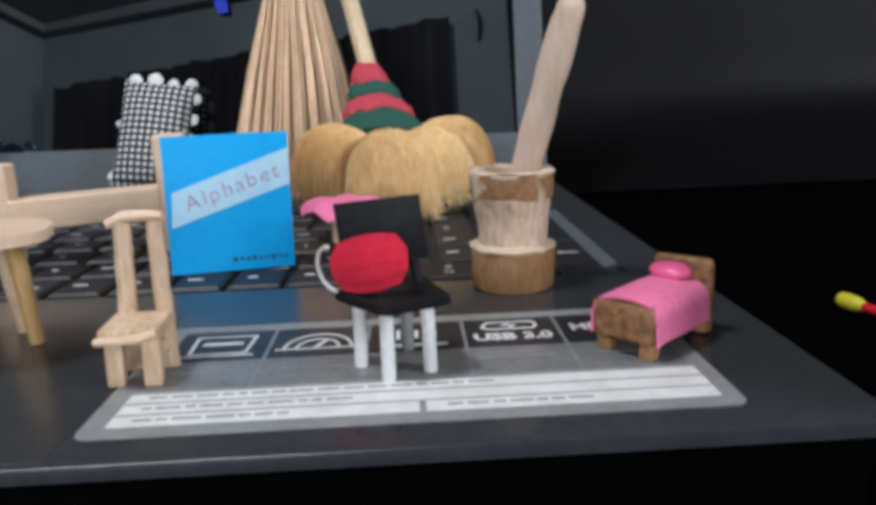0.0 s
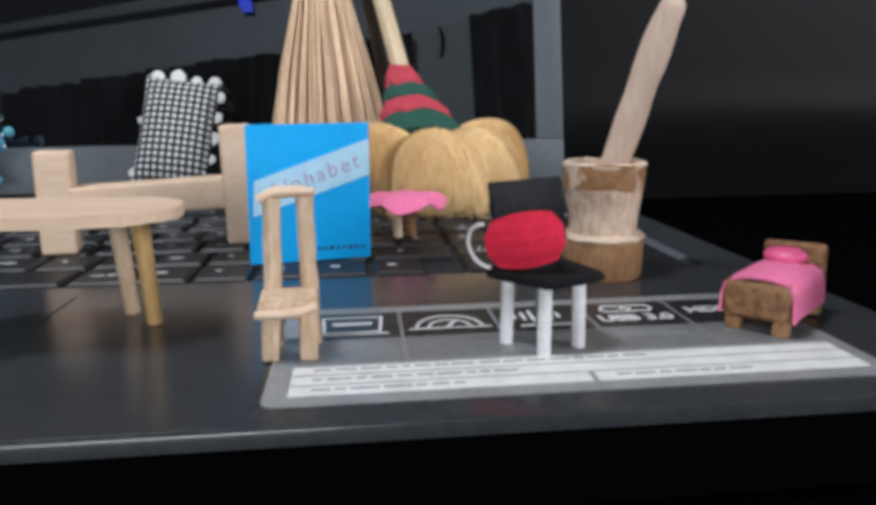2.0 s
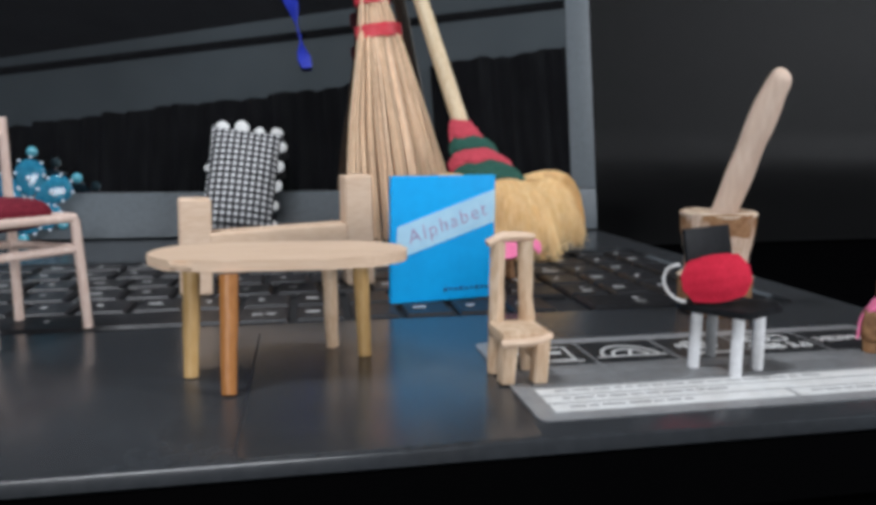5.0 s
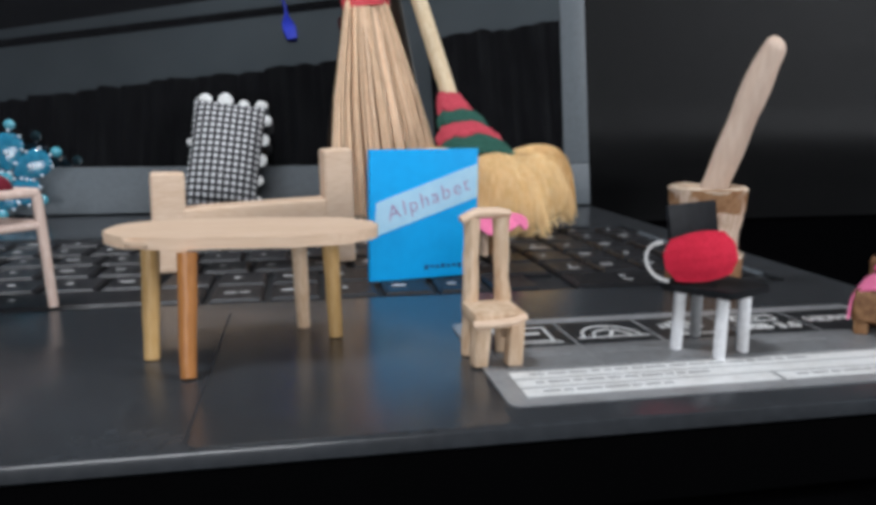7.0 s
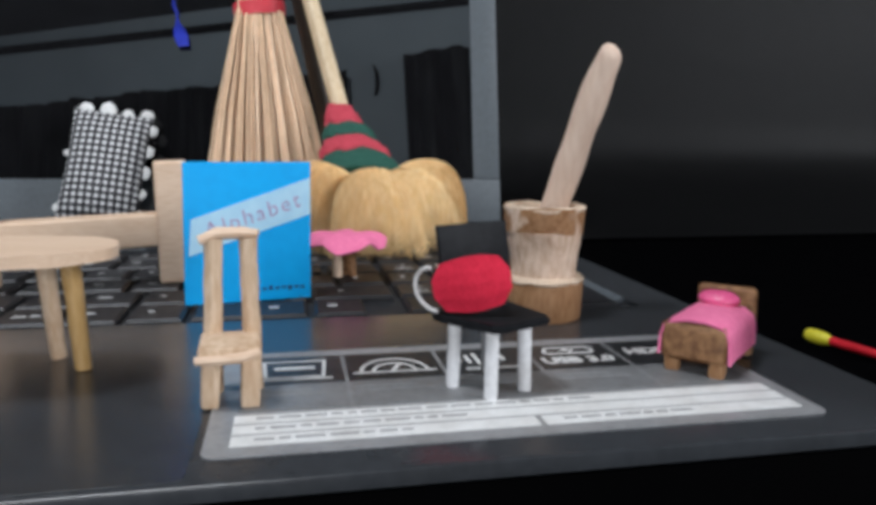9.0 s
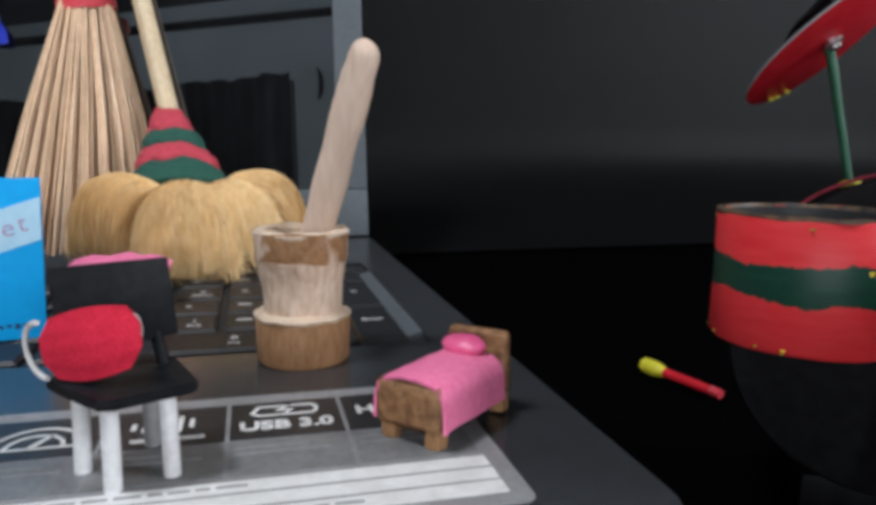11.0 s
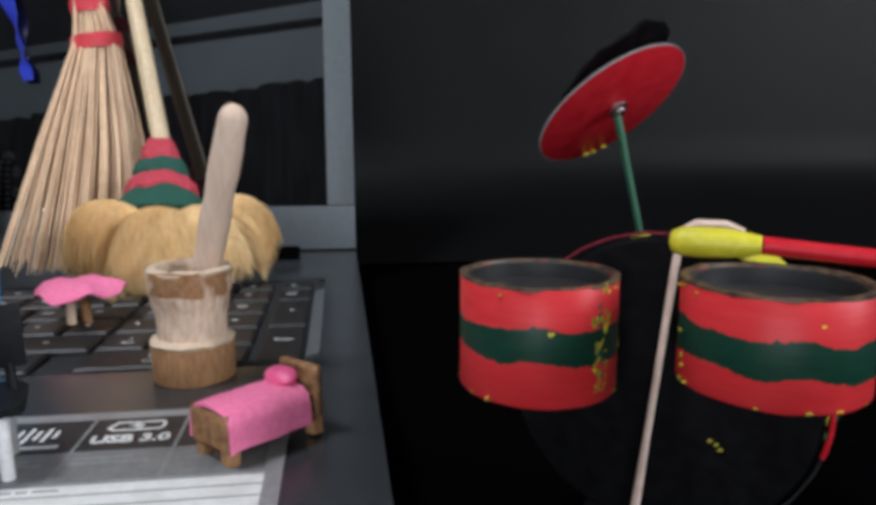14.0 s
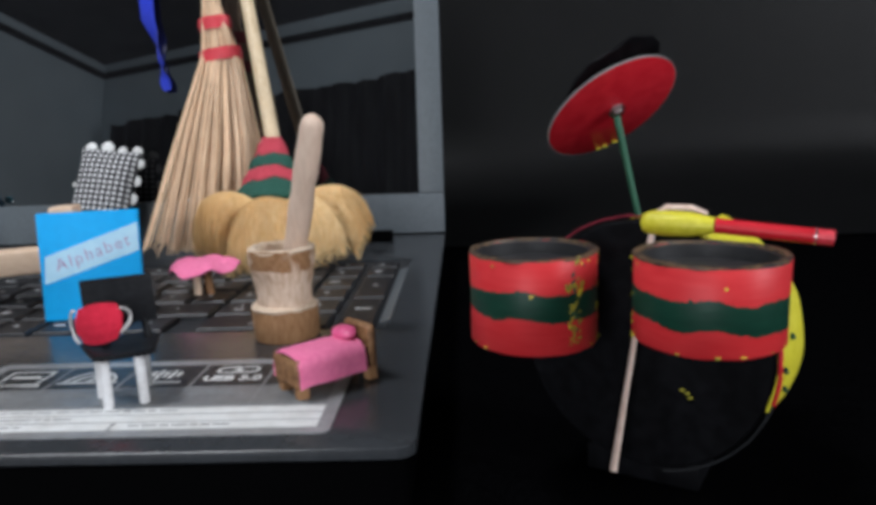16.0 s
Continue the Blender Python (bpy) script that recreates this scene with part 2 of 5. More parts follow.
def patchy_bark(name, low, high, reach):
    """Branch wood whose brown bark is shaved away in patches: streaks of bark between low and high cover."""
    m, n, l, p = material(name)
    tc, mp = n.new("ShaderNodeTexCoord"), n.new("ShaderNodeMapping")
    mp.inputs["Scale"].default_value = (1, 1, reach)
    l.new(tc.outputs["Object"], mp.inputs["Vector"])
    patch, grain = n.new("ShaderNodeTexNoise"), n.new("ShaderNodeTexNoise")
    patch.inputs["Scale"].default_value, patch.inputs["Detail"].default_value = 130, 3
    grain.inputs["Scale"].default_value, grain.inputs["Detail"].default_value = 700, 5
    for t in (patch, grain):
        l.new(mp.outputs["Vector"], t.inputs["Vector"])
    cover = n.new("ShaderNodeMapRange")
    cover.inputs["From Min"].default_value, cover.inputs["From Max"].default_value = low, high
    l.new(patch.outputs["Fac"], cover.inputs["Value"])
    tones = []
    for dark, light in (((0.25, 0.115, 0.046), (0.37, 0.195, 0.090)), ((0.54, 0.37, 0.26), (0.72, 0.55, 0.43))):
        ramp = n.new("ShaderNodeValToRGB")
        ramp.color_ramp.elements[0].position, ramp.color_ramp.elements[1].position = 0.35, 0.66
        ramp.color_ramp.elements[0].color, ramp.color_ramp.elements[1].color = (*dark, 1), (*light, 1)
        l.new(grain.outputs["Fac"], ramp.inputs["Fac"])
        tones.append(ramp)
    mix = n.new("ShaderNodeMix")
    mix.data_type = "RGBA"
    l.new(cover.outputs["Result"], mix.inputs["Factor"])
    l.new(tones[0].outputs["Color"], mix.inputs["A"])
    l.new(tones[1].outputs["Color"], mix.inputs["B"])
    l.new(mix.outputs["Result"], p.inputs["Base Color"])
    p.inputs["Roughness"].default_value = 0.68
    bp = n.new("ShaderNodeBump")
    bp.inputs["Strength"].default_value, bp.inputs["Distance"].default_value = 0.6, 0.0005
    l.new(grain.outputs["Fac"], bp.inputs["Height"])
    l.new(bp.outputs["Normal"], p.inputs["Normal"])
    return m


COLLAR = patchy_bark("half_shaved_bark", 0.50, 0.60, 0.7)
WAIST = patchy_bark("shaved_wood_with_bark_streaks", 0.33, 0.45, 0.35)


def banded_paint(name, low, high):
    """Hand-painted red, green, red bands with ragged borders, yellow daubs and dark smudges; low and high bound the green, in metres of height."""
    m, n, l, p = material(name)
    tc, sep = n.new("ShaderNodeTexCoord"), n.new("ShaderNodeSeparateXYZ")
    l.new(tc.outputs["Object"], sep.inputs[0])
    wob, wob2, daub, brush = (n.new("ShaderNodeTexNoise") for _ in range(4))
    wob.inputs["Scale"].default_value, wob.inputs["Detail"].default_value = 70, 1
    wob2.inputs["Scale"].default_value = 900
    daub.inputs["Scale"].default_value, daub.inputs["Detail"].default_value = 260, 4
    brush.inputs["Scale"].default_value = 420
    mp = n.new("ShaderNodeMapping")
    mp.inputs["Scale"].default_value = (0.35, 0.35, 2.2)
    l.new(tc.outputs["Object"], mp.inputs["Vector"])
    for t in (wob, wob2, daub):
        l.new(tc.outputs["Object"], t.inputs["Vector"])
    l.new(mp.outputs["Vector"], brush.inputs["Vector"])

    def calc(op, a, b):
        k = n.new("ShaderNodeMath")
        k.operation = op
        for i, v in enumerate((a, b)):
            if isinstance(v, (int, float)):
                k.inputs[i].default_value = v
            else:
                l.new(v, k.inputs[i])
        return k.outputs[0]

    z = calc("ADD", sep.outputs["Z"], calc("MULTIPLY", calc("SUBTRACT", wob.outputs["Fac"], 0.5), 0.0055))
    z = calc("ADD", z, calc("MULTIPLY", calc("SUBTRACT", wob2.outputs["Fac"], 0.5), 0.0014))
    green = calc("MULTIPLY", calc("GREATER_THAN", z, low), calc("LESS_THAN", z, high))

    def blend(fac, a, b):
        k = n.new("ShaderNodeMix")
        k.data_type = "RGBA"
        l.new(fac, k.inputs["Factor"])
        for slot, v in (("A", a), ("B", b)):
            if isinstance(v, tuple):
                k.inputs[slot].default_value = v
            else:
                l.new(v, k.inputs[slot])
        return k.outputs["Result"]

    red = blend(brush.outputs["Fac"], (0.53, 0.016, 0.022, 1), (0.63, 0.042, 0.046, 1))
    grn = blend(brush.outputs["Fac"], (0.003, 0.022, 0.014, 1), (0.007, 0.052, 0.031, 1))
    col = blend(green, red, grn)
    speck = calc("GREATER_THAN", daub.outputs["Fac"], 0.735)
    col = blend(speck, col, (0.55, 0.42, 0.04, 1))
    l.new(col, p.inputs["Base Color"])
    p.inputs["Roughness"].default_value = 0.45
    p.inputs["Specular IOR Level"].default_value = 0.25
    bp = n.new("ShaderNodeBump")
    bp.inputs["Strength"].default_value, bp.inputs["Distance"].default_value = 0.2, 0.0003
    l.new(brush.outputs["Fac"], bp.inputs["Height"])
    l.new(bp.outputs["Normal"], p.inputs["Normal"])
    return m


# ---- builders ----
def thing(name, base, label, category, group="", kind=""):
    ob = new(name)
    ob.empty_display_size = 0.01
    ob.location = base
    return tagged(ob, label, category, group, kind)


def origin(ob):
    v = Vector((0, 0, 0))
    while ob is not None:
        v += ob.location
        ob = ob.parent
    return v


def finish(name, bm, mat, smooth=None):
    bmesh.ops.recalc_face_normals(bm, faces=bm.faces[:])
    me = bpy.data.meshes.new(name)
    bm.to_mesh(me)
    bm.free()
    me.materials.append(mat)
    if smooth is not None:
        me.shade_smooth()
        me.set_sharp_from_angle(angle=radians(smooth))
    return me


def part(name, bm, mat, parent, label="", smooth=40):
    """Links a bmesh in world metres as one mesh under a thing or a part."""
    bmesh.ops.translate(bm, verts=bm.verts[:], vec=-origin(parent))
    ob = new(name, finish(name, bm, mat, smooth))
    ob.parent = parent
    return tagged(ob, label)


def solo(name, bm, mat, base, label, category, kind="", smooth=40):
    bmesh.ops.translate(bm, verts=bm.verts[:], vec=-Vector(base))
    ob = new(name, finish(name, bm, mat, smooth))
    ob.location = base
    return tagged(ob, label, category, "", kind)


def box(bm, m, sx, sy, sz, bevel=0.0, segs=2):
    """A box of that size centred on the pose m."""
    r = bmesh.ops.create_cube(bm, size=1, matrix=m @ Matrix.Diagonal((sx, sy, sz, 1)))
    if bevel:
        es = list({e for v in r["verts"] for e in v.link_edges})
        bmesh.ops.bevel(bm, geom=es, offset=bevel, segments=segs, affect="EDGES", profile=0.6)
    return bm


def block(sx, sy, sz, m, bevel=0.0, segs=2):
    return box(bmesh.new(), m, sx, sy, sz, bevel, segs)


def roughen(bm, amount, scale):
    for v in bm.verts:
        v.co += noise.noise_vector(v.co * scale) * amount
    return bm


def frame_at(d):
    d = d.normalized()
    a = d.cross(Vector((0, 0, 1)))
    if a.length < 1e-4:
        a = Vector((1, 0, 0))
    a.normalize()
    return a, a.cross(d)


def tube(bm, pts, radii, n=10, caps=True, flat=1.0, turn=0.0):
    """A tube along points with a radius at each."""
    pts = [Vector(p) for p in pts]
    rings = []
    a0 = None
    for i, p in enumerate(pts):
        d = pts[min(i + 1, len(pts) - 1)] - pts[max(i - 1, 0)]
        if a0 is None:
            a, b = frame_at(d)
        else:
            d = d.normalized()
            a = (a0 - d * a0.dot(d)).normalized()
            b = d.cross(a) * -1
        a0 = a
        rings.append([bm.verts.new(p + (a * math.cos(2 * math.pi * k / n + turn) + b * flat * math.sin(2 * math.pi * k / n + turn)) * radii[i]) for k in range(n)])
    for r0, r1 in zip(rings, rings[1:]):
        for k in range(n):
            bm.faces.new((r0[k], r0[(k + 1) % n], r1[(k + 1) % n], r1[k]))
    if caps:
        bm.faces.new(rings[0][::-1])
        bm.faces.new(rings[-1])
    return bm


def rod(p, q, r, r2=None, n=12, rough=0.0, steps=1):
    p, q = Vector(p), Vector(q)
    ts = [i / steps for i in range(steps + 1)]
    r2 = r if r2 is None else r2
    bm = tube(bmesh.new(), [p.lerp(q, t) for t in ts], [r + (r2 - r) * t for t in ts], n)
    if rough:
        roughen(bm, rough, 300)
    return bm


def lathe(m, profile, n=36, wob=0.0, wscale=150, close=False):
    """A solid of revolution about the z axis of m, from (radius, height) pairs."""
    bm = bmesh.new()
    rings = []
    for r, z in profile:
        if r < 1e-6:
            rings.append([bm.verts.new((0, 0, z))])
        else:
            rings.append([bm.verts.new((r * math.cos(2 * math.pi * k / n), r * math.sin(2 * math.pi * k / n), z)) for k in range(n)])
    pairs = list(zip(rings, rings[1:])) + ([(rings[-1], rings[0])] if close else [])
    for a, b in pairs:
        for k in range(n):
            k2 = (k + 1) % n
            if len(a) == 1 and len(b) > 1:
                bm.faces.new((a[0], b[k], b[k2]))
            elif len(b) == 1 and len(a) > 1:
                bm.faces.new((a[k], a[k2], b[0]))
            elif len(a) > 1:
                bm.faces.new((a[k], a[k2], b[k2], b[k]))
    if wob:
        roughen(bm, wob, wscale)
    bmesh.ops.transform(bm, matrix=m, verts=bm.verts[:])
    return bm


def ball(c, r, squash=(1, 1, 1), sub=2):
    bm = bmesh.new()
    bmesh.ops.create_icosphere(bm, subdivisions=sub, radius=1, matrix=Matrix.Translation(c) @ Matrix.Diagonal((r * squash[0], r * squash[1], r * squash[2], 1)))
    return bm


def slab(outline, z0, z1, bevel=0.0, m=None):
    """A flat plate from an outline of (x, y) pairs, between two heights."""
    bm = bmesh.new()
    lo = [bm.verts.new((x, y, z0)) for x, y in outline]
    hi = [bm.verts.new((x, y, z1)) for x, y in outline]
    k = len(outline)
    bm.faces.new(lo[::-1])
    bm.faces.new(hi)
    for i in range(k):
        bm.faces.new((lo[i], lo[(i + 1) % k], hi[(i + 1) % k], hi[i]))
    if bevel:
        bmesh.ops.bevel(bm, geom=[e for e in bm.edges if abs(e.verts[0].co.z - e.verts[1].co.z) < 1e-9], offset=bevel, segments=2, affect="EDGES")
    if m:
        bmesh.ops.transform(bm, matrix=m, verts=bm.verts[:])
    return bm


def rounded(x0, y0, x1, y1, r, steps=4):
    pts = []
    for cx, cy, a in ((x1 - r, y1 - r, 0), (x0 + r, y1 - r, 90), (x0 + r, y0 + r, 180), (x1 - r, y0 + r, 270)):
        pts += [(cx + r * math.cos(radians(a + 90 * i / steps)), cy + r * math.sin(radians(a + 90 * i / steps))) for i in range(steps + 1)]
    return pts


def words(text, size, m, depth=0.00008, shear=0.0, bold=0.0, spacing=1.0):
    """Lettering in the built-in font as a bmesh, its middle on the origin of m and its face along m's z."""
    cu = bpy.data.curves.new("letters", "FONT")
    cu.body, cu.size, cu.extrude, cu.align_x, cu.align_y, cu.shear, cu.offset = text, size, depth, "CENTER", "CENTER", shear, bold
    cu.resolution_u, cu.space_character = 3, spacing
    tmp = bpy.data.objects.new("letters", cu)
    me = bpy.data.meshes.new_from_object(tmp)
    bm = bmesh.new()
    bm.from_mesh(me)
    bpy.data.objects.remove(tmp)
    bpy.data.curves.remove(cu)
    bpy.data.meshes.remove(me)
    bmesh.ops.transform(bm, matrix=m, verts=bm.verts[:])
    return bm


# ---- room ----
TZ = -0.0205
FLZ, CLZ = -0.78, 1.45
WALL_TURN = 18.6
WP = Vector((0.73, -1.5, 0))


def room():
    solo("floor", block(6.0, 6.0, 0.1, pose(0, 0, FLZ - 0.05)), FLOOR, (0, 0, FLZ), "brown wooden floor of the room", "floor", "structure")
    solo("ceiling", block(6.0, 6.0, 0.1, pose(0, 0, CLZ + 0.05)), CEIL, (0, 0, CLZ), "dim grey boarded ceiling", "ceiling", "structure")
    h, mid = CLZ - FLZ, (CLZ + FLZ) / 2
    for name, x, y, sx, sy in (("wall_north", 0, 2.6, 6.0, 0.1), ("wall_east", 2.6, 0, 0.1, 5.0), ("wall_west", -2.9, 0, 0.1, 5.0)):
        solo(name, block(sx, sy, h, pose(x, y, mid)), WALL, (x, y, FLZ), "pale grey painted wall", "wall", "structure")
    # the wall that the dark screen mirrors stands askew to the table
    w = Matrix.Translation(WP) @ pose(0, 0, 0, 0, 0, 180 + WALL_TURN)
    solo("wall_south", block(4.9, 0.1, h, w @ pose(0.05, 0.05, mid)), WALL, (0.73, -1.5, FLZ), "pale grey painted wall with a dark moulding", "wall", "structure")
    solo("wall_side", block(0.1, 4.2, h, w @ pose(2.555, -2.0, mid)), WALL, tuple(w @ Vector((2.555, -2.0, FLZ))), "pale grey painted side wall", "wall", "structure")
    for name, sx, sy, x, y, z, tip in (("trim_south", 4.9, 0.03, 0.05, -0.0165, 1.338, -1.1), ("trim_side", 0.03, 4.1, 2.4885, -2.08, 1.384, 0)):
        solo(name, block(sx, sy, 0.022, w @ pose(x, y, z, 0, tip, 0), 0.005), CURTAIN, tuple(w @ Vector((x, y, z))), "narrow dark moulding under the ceiling", "moulding", "structure")
    for k, (s0, s1, top) in enumerate(((-0.75, 0.365, 1.140), (0.58, 1.245, 1.100), (1.24, 2.38, 1.108))):
        bm = bmesh.new()
        cols = int((s1 - s0) / 0.012)
        rows = []
        for f in (0, 1):
            grid = []
            for i in range(cols + 1):
                s = s0 + (s1 - s0) * i / cols
                d = -0.05 + 0.022 * math.sin(s * 62 + k) + 0.01 * math.sin(s * 23 + 2 * k)
                ragged = 0.012 * noise.noise(Vector((s * 22, k, 0))) + 0.008 * math.sin(s * 62 + k)
                grid.append([bm.verts.new(w @ Vector((s, d + 0.006 * f, z))) for z in (-0.6, 0.3, top + ragged)])
            rows.append(grid)
        for g in rows:
            for a, b in zip(g, g[1:]):
                for j in range(2):
                    bm.faces.new((a[j], b[j], b[j + 1], a[j + 1]))
        for i in range(cols):
            bm.faces.new((rows[0][i][2], rows[0][i + 1][2], rows[1][i + 1][2], rows[1][i][2]))
        solo("curtain", bm, CURTAIN, tuple(w @ Vector(((s0 + s1) / 2, -0.05, -0.6))), "black pleated cloth curtain hanging on the wall", "curtain")
    hook = [w @ Vector((0.495 + 0.020 * math.cos(a), -0.012, 1.065 + 0.065 * math.sin(a))) for a in [radians(110 + 14 * i) for i in range(11)]]
    solo("wall_hook", tube(bmesh.new(), hook, [0.003 + 0.005 * math.sin(math.pi * i / 10) for i in range(11)], 8), BLACK_PAINT, tuple(hook[5]), "small black curved hook on the wall", "hook")
    # the table under everything
    t = thing("table", (0.2, 0.4, FLZ), "low table covered in black matt cloth", "table")
    part("tabletop", block(2.4, 1.5, 0.03, pose(0.1, 0.45, TZ - 0.015), 0.006), TABLE_BLACK, t)
    for x in (-1.0, 1.2):
        for y in (-0.22, 1.1):
            part("leg", block(0.05, 0.05, TZ - 0.03 - FLZ, pose(x, y, (TZ - 0.03 + FLZ) / 2), 0.004), BLACK_PAINT, t)
    # black sheet hanging behind the table's things, its foot sweeping forward onto the table
    bm = bmesh.new()
    g = []
    for i in range(61):
        x = -1.0 + 2.4 * i / 60
        g.append([bm.verts.new((x, 0.62 + 0.02 * x + 0.45 * z * z - 0.15 * max(0.0, 1 - z / 0.09) ** 3, TZ + z)) for z in (0.002, 0.005, 0.009, 0.014, 0.020, 0.028, 0.038, 0.05, 0.065, 0.09, 0.13, 0.2, 0.28, 0.36, 0.45, 0.55, 0.68, 0.8)])
    for a, b in zip(g, g[1:]):
        for j in range(17):
            bm.faces.new((a[j], b[j], b[j + 1], a[j + 1]))
    bmesh.ops.solidify(bm, geom=bm.faces[:], thickness=0.003)
    solo("backdrop", bm, DROP_BLACK, (0.2, 0.7, TZ), "plain black sheet hung behind the table", "backdrop", "structure")


room()

# ---- laptop ----
FRONT, BACK, RIGHT, LEFT = 0.1216, 0.430, 0.0748, -0.305
LID = pose(0, 0.4310, 0, -10.5)
KEY_FRONT, ROW, COL = 0.2225, 0.0209, 0.0177
SUNK, KEYTOP = -0.0016, 0.0006


def laptop():
    t = thing("laptop", (-0.115, 0.28, TZ), "open charcoal laptop with its screen switched off", "laptop")
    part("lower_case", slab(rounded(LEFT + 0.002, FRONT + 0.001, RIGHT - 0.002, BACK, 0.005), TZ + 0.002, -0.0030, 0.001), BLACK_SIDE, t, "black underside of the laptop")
    for x in (-0.27, 0.045):
        for y in (0.145, 0.40):
            part("rubber_foot", lathe(pose(x, y, TZ), [(0, 0), (0.006, 0), (0.006, 0.003), (0, 0.003)], 14), BLACK_SIDE, t)
    # deck: a frame round the sunk keyboard, rounded at the front corners
    kx0, kx1, ky0, ky1 = -0.2985, 0.0535, KEY_FRONT - 0.0030, 0.3505
    deck = slab(rounded(LEFT, FRONT, RIGHT, FRONT + 0.06, 0.005)[10:] + [(RIGHT, ky0), (LEFT, ky0)], -0.0030, 0.0)
    lip = [e for e in deck.edges if all(v.co.z > -0.0001 and v.co.y < FRONT + 0.006 for v in e.verts)]
    bmesh.ops.bevel(deck, geom=lip, offset=0.0006, segments=2, affect="EDGES", profile=0.6)
    for x0, x1, y0, y1 in ((LEFT, kx0, ky0, ky1), (0.0580, RIGHT, ky0, ky1), (LEFT, RIGHT, ky1, BACK)):
        box(deck, pose((x0 + x1) / 2, (y0 + y1) / 2, -0.0015), x1 - x0, y1 - y0, 0.0030)
    part("palm_rest", deck, DECK, t, "matt charcoal palm rest and keyboard deck", 30)
    part("touchpad", slab(rounded(-0.1245, 0.1232, -0.0680, 0.2085, 0.002), 0.0, 0.00012), DECK, t, "smooth recessed-looking touchpad")
    part("touchpad_groove", block(0.0004, 0.084, 0.0002, pose(-0.1252, 0.1665, 0.00005)), TRAY, t)
    part("keyboard_tray", block(0.0580 - kx0, ky1 - ky0, 0.0012, pose((0.0580 + kx0) / 2, (ky0 + ky1) / 2, SUNK - 0.0006)), TRAY, t, "sunk floor of the keyboard")
    # slope of deck plastic; the paler bezel grey paints the light it catches
    wedge = slab([(kx1, SUNK), (0.0580, SUNK), (0.0580, -0.00002)], ky0 + 0.012, ky1 - 0.022, 0, Matrix(((1, 0, 0, 0), (0, 0, 1, 0), (0, 1, 0, 0), (0, 0, 0, 1))))
    part("tray_edge", wedge, BEZEL, t, "sloping edge beside the number keys, coloured paler to look lit", None)
    # keys: one mesh for each width
    caps = {}

    def cap(w, d):
        if (w, d) not in caps:
            bm = bmesh.new()
            h, i = KEYTOP - SUNK, 0.0009
            lo = [bm.verts.new((sx * w / 2, sy * d / 2, 0)) for sx, sy in ((-1, -1), (1, -1), (1, 1), (-1, 1))]
            mid = [bm.verts.new((sx * (w / 2), sy * (d / 2), h * 0.6)) for sx, sy in ((-1, -1), (1, -1), (1, 1), (-1, 1))]
            hi = [bm.verts.new((sx * (w / 2 - i), sy * (d / 2 - i), h)) for sx, sy in ((-1, -1), (1, -1), (1, 1), (-1, 1))]
            dip = [bm.verts.new((sx * (w / 2 - 0.003), sy * (d / 2 - 0.003), h - 0.00025)) for sx, sy in ((-1, -1), (1, -1), (1, 1), (-1, 1))]
            for a, b in ((lo, mid), (mid, hi), (hi, dip)):
                for k in range(4):
                    bm.faces.new((a[k], a[(k + 1) % 4], b[(k + 1) % 4], b[k]))
            bm.faces.new(dip)
            caps[(w, d)] = finish("key", bm, KEYCAP, 20)
        return caps[(w, d)]

    marks = []
    for w1 in (0.0020, 0.0030, 0.0045, 0.0016):
        bm = block(w1, 0.0013, 0.00012, pose(0, 0.0012, 0))
        marks.append(finish("key_print", bm, LEGEND))

    def key(x0, y0, w, d, text=None):
        ob = new("key", cap(round(w, 4), round(d, 4)))
        ob.parent = t
        ob.location = Vector((x0 + w / 2, y0 + d / 2, SUNK)) - origin(t)
        if text:
            bm = bmesh.new()
            for body, size, dx, dy in text:
                one = words(body, size, Matrix.Translation((dx, dy, 0)), 0.00006, 0.0, 0.00004)
                me = bpy.data.meshes.new("tmp")
                one.to_mesh(me)
                one.free()
                bm.from_mesh(me)
                bpy.data.meshes.remove(me)
            pr = new("key_print", finish("key_print", bm, LEGEND))
        else:
            pr = new("key_print", random.choice(marks))
        pr.parent = ob
        pr.location = (-w * 0.14 if not text else 0.0, 0.0, KEYTOP - SUNK - 0.00015)

    gap = 0.0024
    for r in range(6):
        y0 = KEY_FRONT + r * ROW
        d = ROW - gap if r < 5 else 0.0125
        # number block
        xs = [-0.0158 + COL * c for c in range(4)]
        if r == 0:
            key(xs[0], y0, 2 * COL - gap, d, [("0", 0.0042, 0.004, 0.0022), ("Ins", 0.0030, 0.004, -0.0030)])
            key(xs[2], y0, COL - gap, d)
            key(xs[3] + 0.0012, y0, COL - gap - 0.0012, 2 * ROW - gap, [("Enter", 0.0030, 0, 0.004)])
        else:
            tx = {1: ("1", "End"), 2: ("4", ""), 3: ("7", "Home")}.get(r)
            key(xs[0], y0, COL - gap, d, [(tx[0], 0.0038, 0.001, 0.002), (tx[1], 0.0026, 0.001, -0.003)] if tx and tx[1] else None)
            key(xs[1], y0, COL - gap, d)
            key(xs[2], y0, COL - gap, d)
            if r == 2:
                key(xs[3] + 0.0012, y0, COL - gap - 0.0012, 2 * ROW - gap, [("+", 0.0045, 0, 0.003)])
            elif r > 3:
                key(xs[3] + 0.0012, y0, COL - gap - 0.0012, d)
